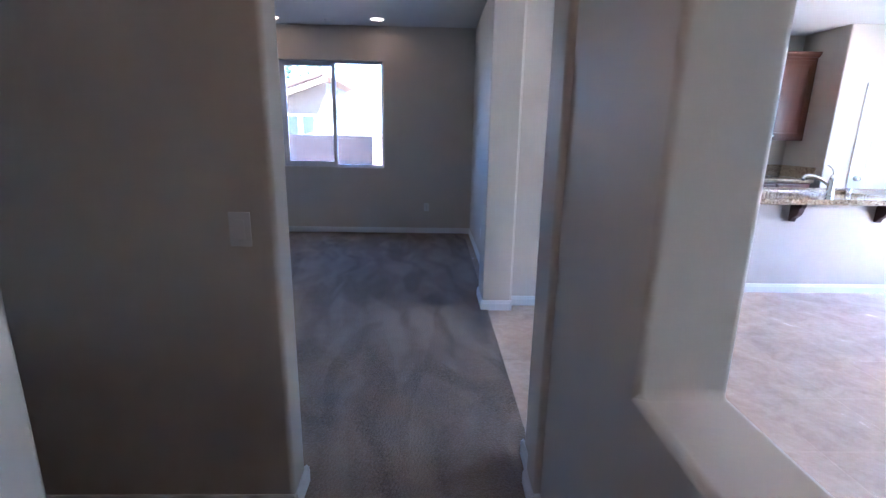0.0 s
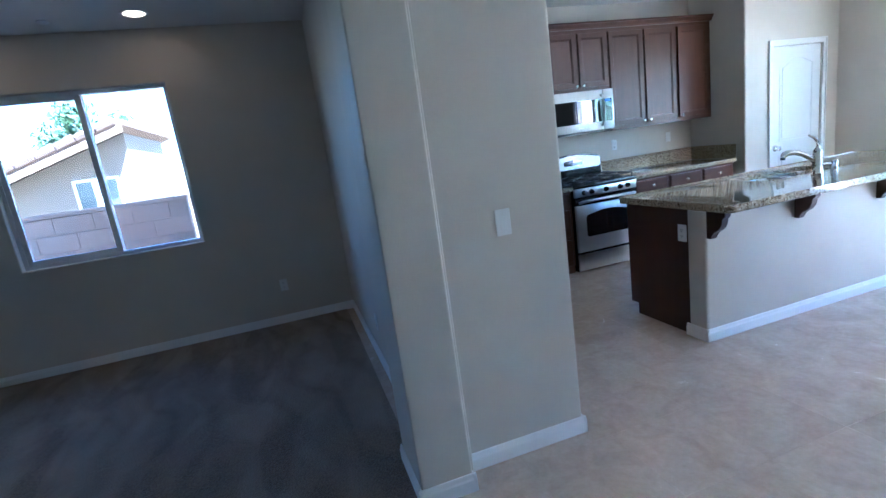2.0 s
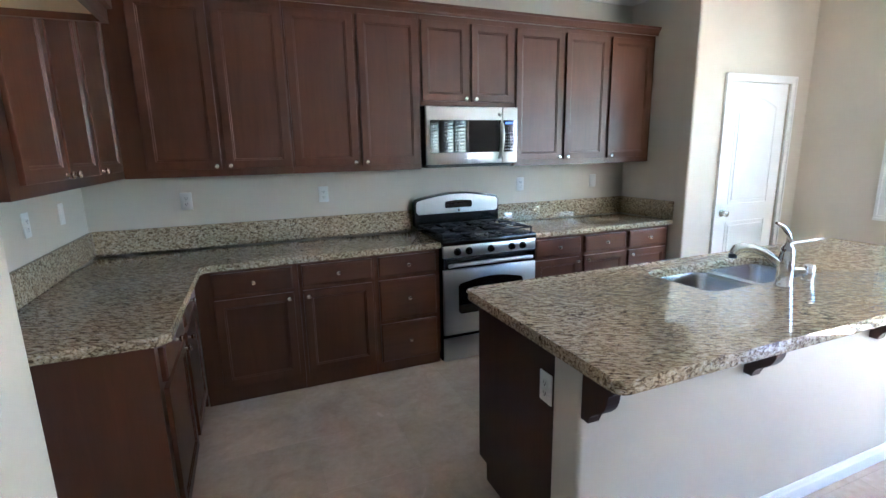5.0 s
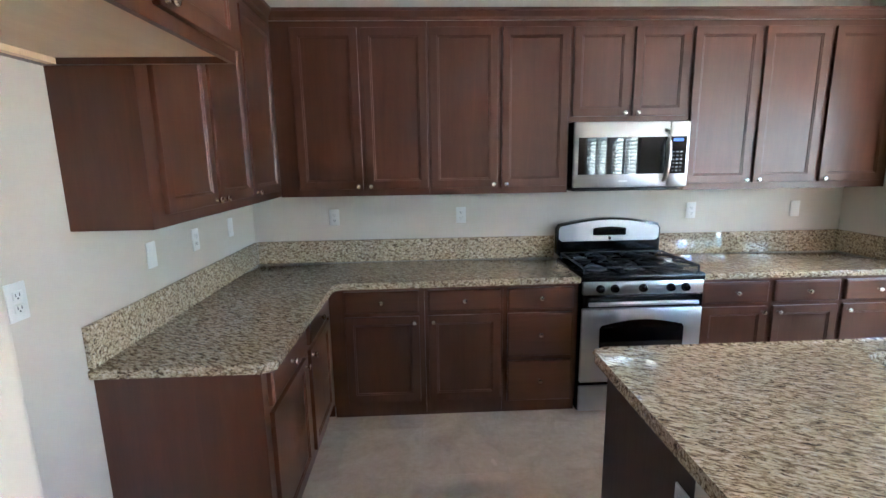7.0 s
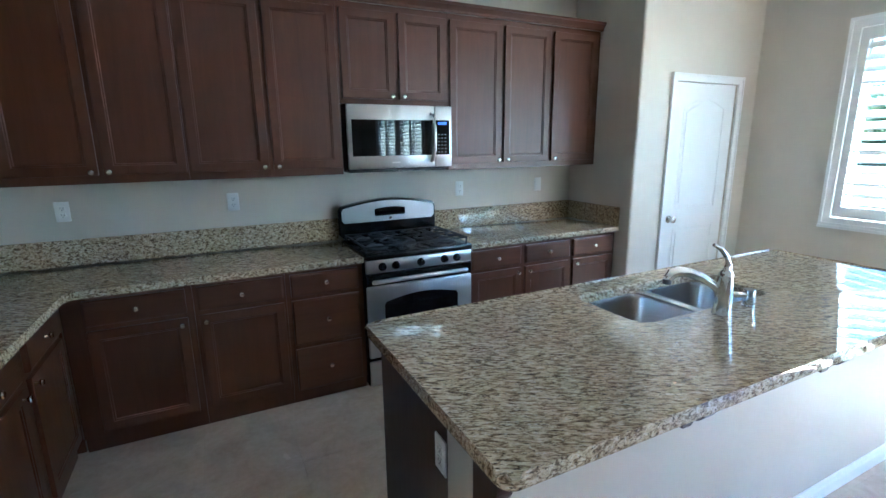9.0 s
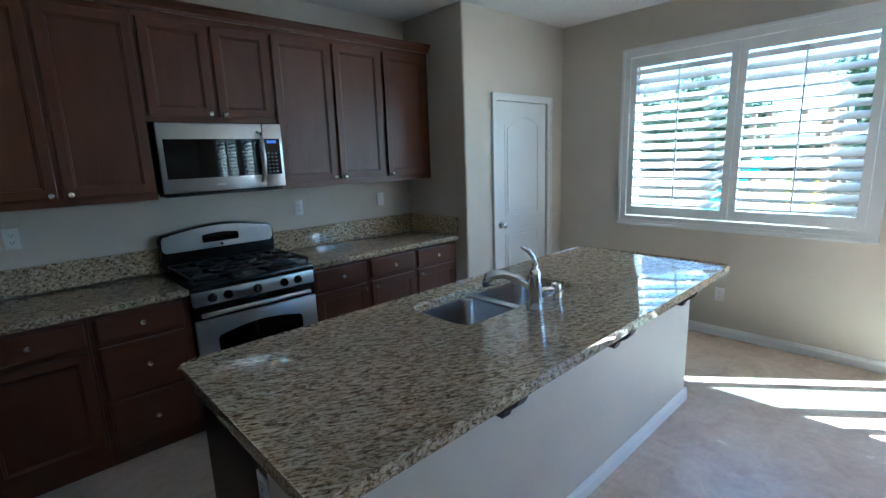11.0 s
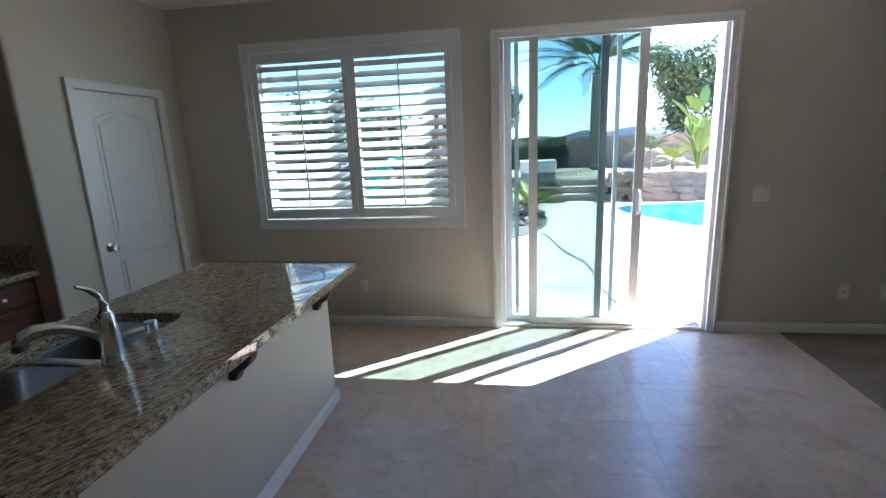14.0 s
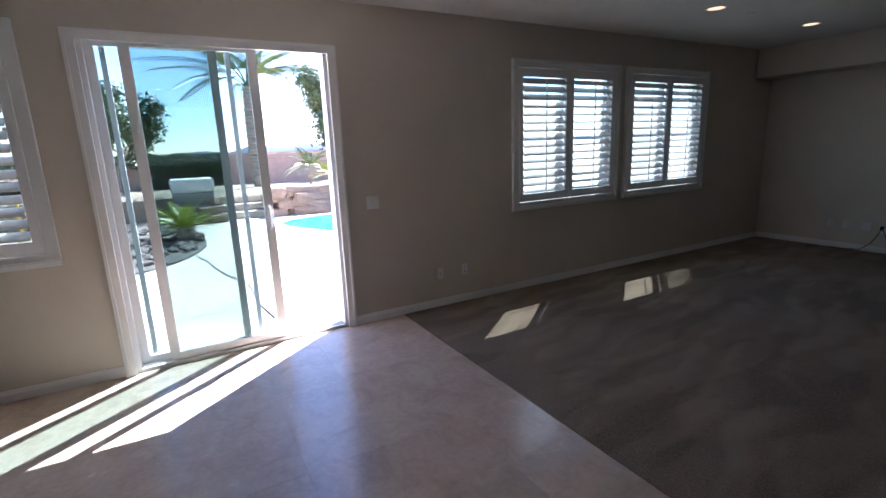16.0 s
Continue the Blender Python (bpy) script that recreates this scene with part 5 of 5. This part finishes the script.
def crown_of(name, n, tilt0, tilt1, length, droop, leaflets, width, seed, mat, parent, z, start=0.14):
    r = random.Random(seed)
    for k in range(n):
        u = (k + 0.5) / n
        vs, fs = frond(length * r.uniform(0.85, 1.1), droop * r.uniform(0.8, 1.25), leaflets, width, 0.0, start)
        m_ = pose(0, 0, z, 0, -(tilt0 + (tilt1 - tilt0) * u) + r.uniform(-6, 6), k * 137.5 + r.uniform(-10, 10))
        ob = leafy(name, [m_ @ v for v in vs], fs, mat, parent)


def palm(label, x, y, z, height, radius, n, length, droop, leaflets, width, seed, mat=None, tilt=(-20, 75), start=0.14):
    p = thing("palm_tree", label, "palm tree", pose(x, y, z))
    prof, k = [], 0
    while k * 0.11 < height:
        u = k * 0.11 / height
        rr = radius * (0.82 + 0.95 * u - 1.0 * u * u)
        prof += [(rr * 0.90, k * 0.11 - 0.02), (rr * (1.0 + 0.12 * (k % 2)), k * 0.11 + 0.055)]
        k += 1
    prof += [(radius * 0.75, height), (radius * 0.3, height + 0.12)]
    part("trunk", lathe(prof, 12), BARK, p, "rough ringed trunk", True)
    crown_of("frond", n, tilt[0], tilt[1], length, droop, leaflets, width, seed, mat or FROND, p, height, start)
    return p


palm("tall feather palm with a rough grey trunk on the terrace", 20.0, 0.20, TZ, 3.25, 0.20, 20, 2.4, 0.95, 62, 0.34, 21, tilt=(40, 86), start=0.34)
palm("small feather palm in front of the block wall", 19.3, -1.45, TZ, 0.62, 0.07, 15, 0.85, 0.5, 26, 0.2, 22, tilt=(-5, 70))
palm("small pale palm beside another near the block wall", 18.7, -2.0, TZ, 0.30, 0.07, 15, 0.75, 0.45, 26, 0.2, 23, SAGO, tilt=(-5, 70))
sg = thing("sago_palm", "yellow-green sago palm in the planting bed", "plant", pose(13.2, 2.64, GZ + 0.02))
part("trunk", lathe([(0.16, 0), (0.18, 0.12), (0.14, 0.24), (0.05, 0.28)], 12), BARK, sg, "", True)
crown_of("frond", 30, 8, 72, 0.72, 0.35, 34, 0.12, 31, SAGO, sg, 0.22)


def broad_leaf(L, w, bend):
    vs, fs = [], []
    for k in range(9):
        u = k / 8
        x, z = L * u * (1 - 0.2 * bend * u), L * (-bend * u * u)
        ww = w * math.sin(math.pi * min(1, 0.06 + 0.94 * u)) ** 0.7
        vs += [Vector((x, -ww, z + 0.25 * ww)), Vector((x, 0, z)), Vector((x, ww, z + 0.25 * ww))]
    for k in range(8):
        for j in (0, 1):
            i = 3 * k + j
            fs.append((i, i + 1, i + 4, i + 3))
    return vs, fs


bp_ = thing("bird_of_paradise", "tall broad-leaved green plant by the block wall", "plant", pose(17.6, -2.35, TZ))
r = random.Random(9)
for k in range(26):
    a, tilt, h = k * 137.5, r.uniform(48, 86), r.uniform(0.5, 2.05)
    out = 0.12 + 0.22 * h * r.random()
    b = Vector((math.cos(radians(a)) * out, math.sin(radians(a)) * out, h))
    part("stalk", tube([(0, 0, -0.03), tuple(b * 0.5 + Vector((0, 0, 0.1))), tuple(b)], [0.025, 0.02, 0.012], 6), BANANA, bp_)
    vs, fs = broad_leaf(r.uniform(0.55, 0.85), r.uniform(0.11, 0.17), r.uniform(0.1, 0.5))
    m_ = Matrix.Translation(b) @ pose(0, 0, 0, r.uniform(-30, 30), -tilt, a)
    leafy("leaf", [m_ @ v for v in vs], fs, BANANA, bp_)

bx = thing("deck_box", "grey resin storage box with a paler top", "storage box", pose(16.6, 2.34, GZ + 0.03))
part("body", slab(-0.35, 0.35, -0.48, 0.48, 0.0, 0.72, 0.03), BOXGREY, bx)
part("lid", slab(-0.38, 0.38, -0.51, 0.51, 0.723, 1.08, 0.05, 3), BOXPALE, bx, "paler grey domed lid")
hs = thing("garden_hose", "thin brown garden hose lying across the patio", "hose")
part("tube", tube([(11.2, 2.5, GZ + 0.012), (10.86, 2.385, GZ + 0.012), (10.2, 2.32, GZ + 0.012), (9.6, 2.20, GZ + 0.012), (9.1, 2.02, GZ + 0.012), (8.64, 2.0, GZ + 0.012), (8.0, 2.02, GZ + 0.012), (7.4, 1.95, GZ + 0.012)], 0.008, 6), HOSE, hs, "", True)

# play set seen through the louvers
ps = thing("play_set", "timber play set with a teal slide", "play set", pose(12.3, 4.55, GZ - 0.03))
for x, y in ((0, 0), (1.1, 0), (0, 1.1), (1.1, 1.1)):
    part("post", slab(x - 0.05, x + 0.05, y - 0.05, y + 0.05, 0, 2.3, 0.008), TIMBER, ps)
part("deck", slab(-0.05, 1.15, -0.05, 1.15, 1.38, 1.43), TIMBER, ps)
for k in range(9):
    part("rail_slat", slab(0.02 + 0.13 * k, 0.075 + 0.13 * k, -0.03, 0.0, 1.43, 1.95), TIMBER, ps)
for z in (1.95, 2.25):
    part("rail", slab(-0.05, 1.15, -0.04, 0.01, z, z + 0.07), TIMBER, ps)
bm = bmesh.new()
for a, b in (((-0.02, 0.85, 1.41), (-0.80, 1.85, 0.12)),):
    pa, pb = Vector(a), Vector(b)
    side = (pb - pa).cross(Vector((0, 0, 1))).normalized() * 0.24
    rows = []
    for k in range(9):
        u = k / 8
        c = pa.lerp(pb, u) + Vector((0, 0, 0.10 * math.sin(2 * math.pi * u)))
        rows.append([bm.verts.new(c + side * s + Vector((0, 0, h))) for s, h in ((-1.1, 0.14), (-1, 0.13), (-0.9, 0.0), (0.9, 0.0), (1, 0.13), (1.1, 0.14))])
    for q0, q1 in zip(rows, rows[1:]):
        for k in range(5):
            bm.faces.new((q0[k], q0[k + 1], q1[k + 1], q1[k]))
slide_ob = part("slide", bm, TEAL, ps, "wavy teal plastic slide", True)
sdm = slide_ob.modifiers.new("thickness", "SOLIDIFY")
sdm.thickness = 0.025
part("swing_beam", slab(1.1, 3.4, 0.5, 0.6, 2.2, 2.32, 0.008), TIMBER, ps)
for x in (3.3,):
    part("swing_leg", tube([(x, 0.55, 2.22), (x + 0.1, -0.15, 0.0)], 0.05, 6), TIMBER, ps)
    part("swing_leg", tube([(x, 0.55, 2.22), (x + 0.1, 1.25, 0.0)], 0.05, 6), TIMBER, ps)
tl = thing("toy_ladder", "yellow plastic toy climbing ladder", "toy", pose(14.0, 5.15, GZ - 0.03))
for y in (-0.22, 0.22):
    part("rail", tube([(0, y, 0), (0.2, y, 1.0)], 0.03, 8), YELLOW, tl, "", True)
for k in range(4):
    part("rung", tube([(0.04 * (k + 1), -0.24, 0.2 * (k + 1)), (0.04 * (k + 1), 0.24, 0.2 * (k + 1))], 0.025, 8), YELLOW, tl, "", True)


# ---- neighbouring houses, hills ----
def neighbour(label, m, w, d, h, rise, windows, shed=False, eave=0.5):
    """A stucco house with a gable roof, or with a roof of one slope rising to the right; local front along -y."""
    n = thing("house", label, "house", m)
    turn = Matrix(((1, 0, 0, 0), (0, 0, 1, 0), (0, 1, 0, 0), (0, 0, 0, 1)))
    ridge = w if shed else w / 2
    bm = prism([(0, 0), (w, 0), (w, h + rise), (0, h)] if shed else [(0, 0), (w, 0), (w, h), (ridge, h + rise), (0, h)], 0, d)
    bmesh.ops.transform(bm, matrix=turn, verts=bm.verts[:])
    part("wall", bm, STUCCO, n)
    s, e = rise / ridge, 0.45
    slopes = [(-e, w + 0.22)] if shed else [(-e, ridge), (w + e, ridge)]
    for x_out, x_in in slopes:
        z_out, z_in = h - e * s, h + s * min(x_in, 2 * w if shed else ridge)
        bm = prism([(x_out, z_out + 0.02), (x_in, z_in + 0.02), (x_in, z_in + 0.14), (x_out, z_out + 0.14)], -eave, d + 0.5)
        bmesh.ops.transform(bm, matrix=turn, verts=bm.verts[:])
        rf = part("roof", bm, ROOFTILE, n)
        bm = prism([(x_out, z_out - 0.13), (x_in, z_in - 0.13), (x_in, z_in + 0.015), (x_out, z_out + 0.015)], -eave - 0.03, -eave - 0.005)
        bmesh.ops.transform(bm, matrix=turn, verts=bm.verts[:])
        part("fascia", bm, TIMBER, rf)
        run = math.hypot(x_in - x_out, z_in - z_out)
        for k in range(int(run / 0.42)):
            u = (k + 0.5) * 0.42 / run
            cx, cz = x_out + (x_in - x_out) * u, z_out + (z_in - z_out) * u + 0.142
            part("rake_tile", tube([(-0.19, -eave, 0.0), (0.19, -eave, 0.02)], [0.085, 0.10], 8), ROOFTILE, rf, m=pose(cx, 0, cz, 0, -math.degrees(math.atan2(z_in - z_out, x_in - x_out)), 0))
    for x0, x1, z0, z1 in windows:
        wdw = part("window", solid([(x0 - 0.06, x1 + 0.06, -0.03, -0.001, z0 - 0.06, z1 + 0.06)], [(x0, x1, -0.03, -0.001, z0, z1)]), TRIM, n)
        part("pane", slab(x0, x1, -0.012, -0.001, z0, z1), NEIGHBOUR_PANE, wdw)
    return n


neighbour("cream stucco neighbouring house with a tiled roof sloping one way", pose(-6.95, 14.8, -0.3), 3.8, 3.5, 1.80, 1.33, [(2.60, 2.92, 0.95, 2.14), (3.06, 3.42, 0.95, 2.14)], True, 0.8)
neighbour("pale stucco house beyond the side garden", pose(26.0, 24.0, 0, 0, 0, -90), 9.0, 8.0, 2.2, 1.3, [(2.0, 3.6, 0.9, 1.9), (5.4, 6.6, 0.9, 1.9)])
block_wall("block_wall", "pink concrete block fence outside the den window", pose(-7.4, 8.35, -0.3), 6.4, 8)
block_wall("block_wall", "pale concrete block fence further along the side yard", pose(-1.1, 9.1, -0.3), 6.0, 8)
tree("garden_tree", "green tree rising over the neighbouring roof", -7.0, 24.5, 0, 5.9, 1.7, 14, 3200, 0.11)

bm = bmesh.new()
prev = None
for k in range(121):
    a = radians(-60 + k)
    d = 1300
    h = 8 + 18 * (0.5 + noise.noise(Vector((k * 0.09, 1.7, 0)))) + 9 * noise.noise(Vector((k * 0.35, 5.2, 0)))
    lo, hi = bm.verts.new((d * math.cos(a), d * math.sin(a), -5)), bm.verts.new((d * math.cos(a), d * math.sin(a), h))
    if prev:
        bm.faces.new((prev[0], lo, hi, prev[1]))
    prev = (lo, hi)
solo("backdrop", bm, HILLS, "distant hills on the horizon, blue haze painted into their colour", "hills", kind="structure")

# ---- floor tiles ----
TS = 0.456
tile_me = mesh_of("tile", slab(0.0004, TS - 0.0004, 0.0004, TS - 0.0004, -0.004, 0.0, 0.0006, 1), TILE)
floor_ob = bpy.data.objects["floor"]
x = 0.53
while x < XE - 0.02:
    y = 0.890
    while y < YN - 0.02:
        w, d = min(TS, XE + 0.02 - x), min(TS, YN - y)
        if w > TS - 1e-6 and d > TS - 1e-6:
            me = tile_me
        else:
            me = mesh_of("tile", slab(0.0004, w - 0.0004, 0.0004, d - 0.0004, -0.004, 0.0, 0.0006, 1), TILE)
        ob = new("tile", me)
        ob.parent, ob.matrix_basis = floor_ob, pose(x, y, 0)
        y += TS
    x += TS
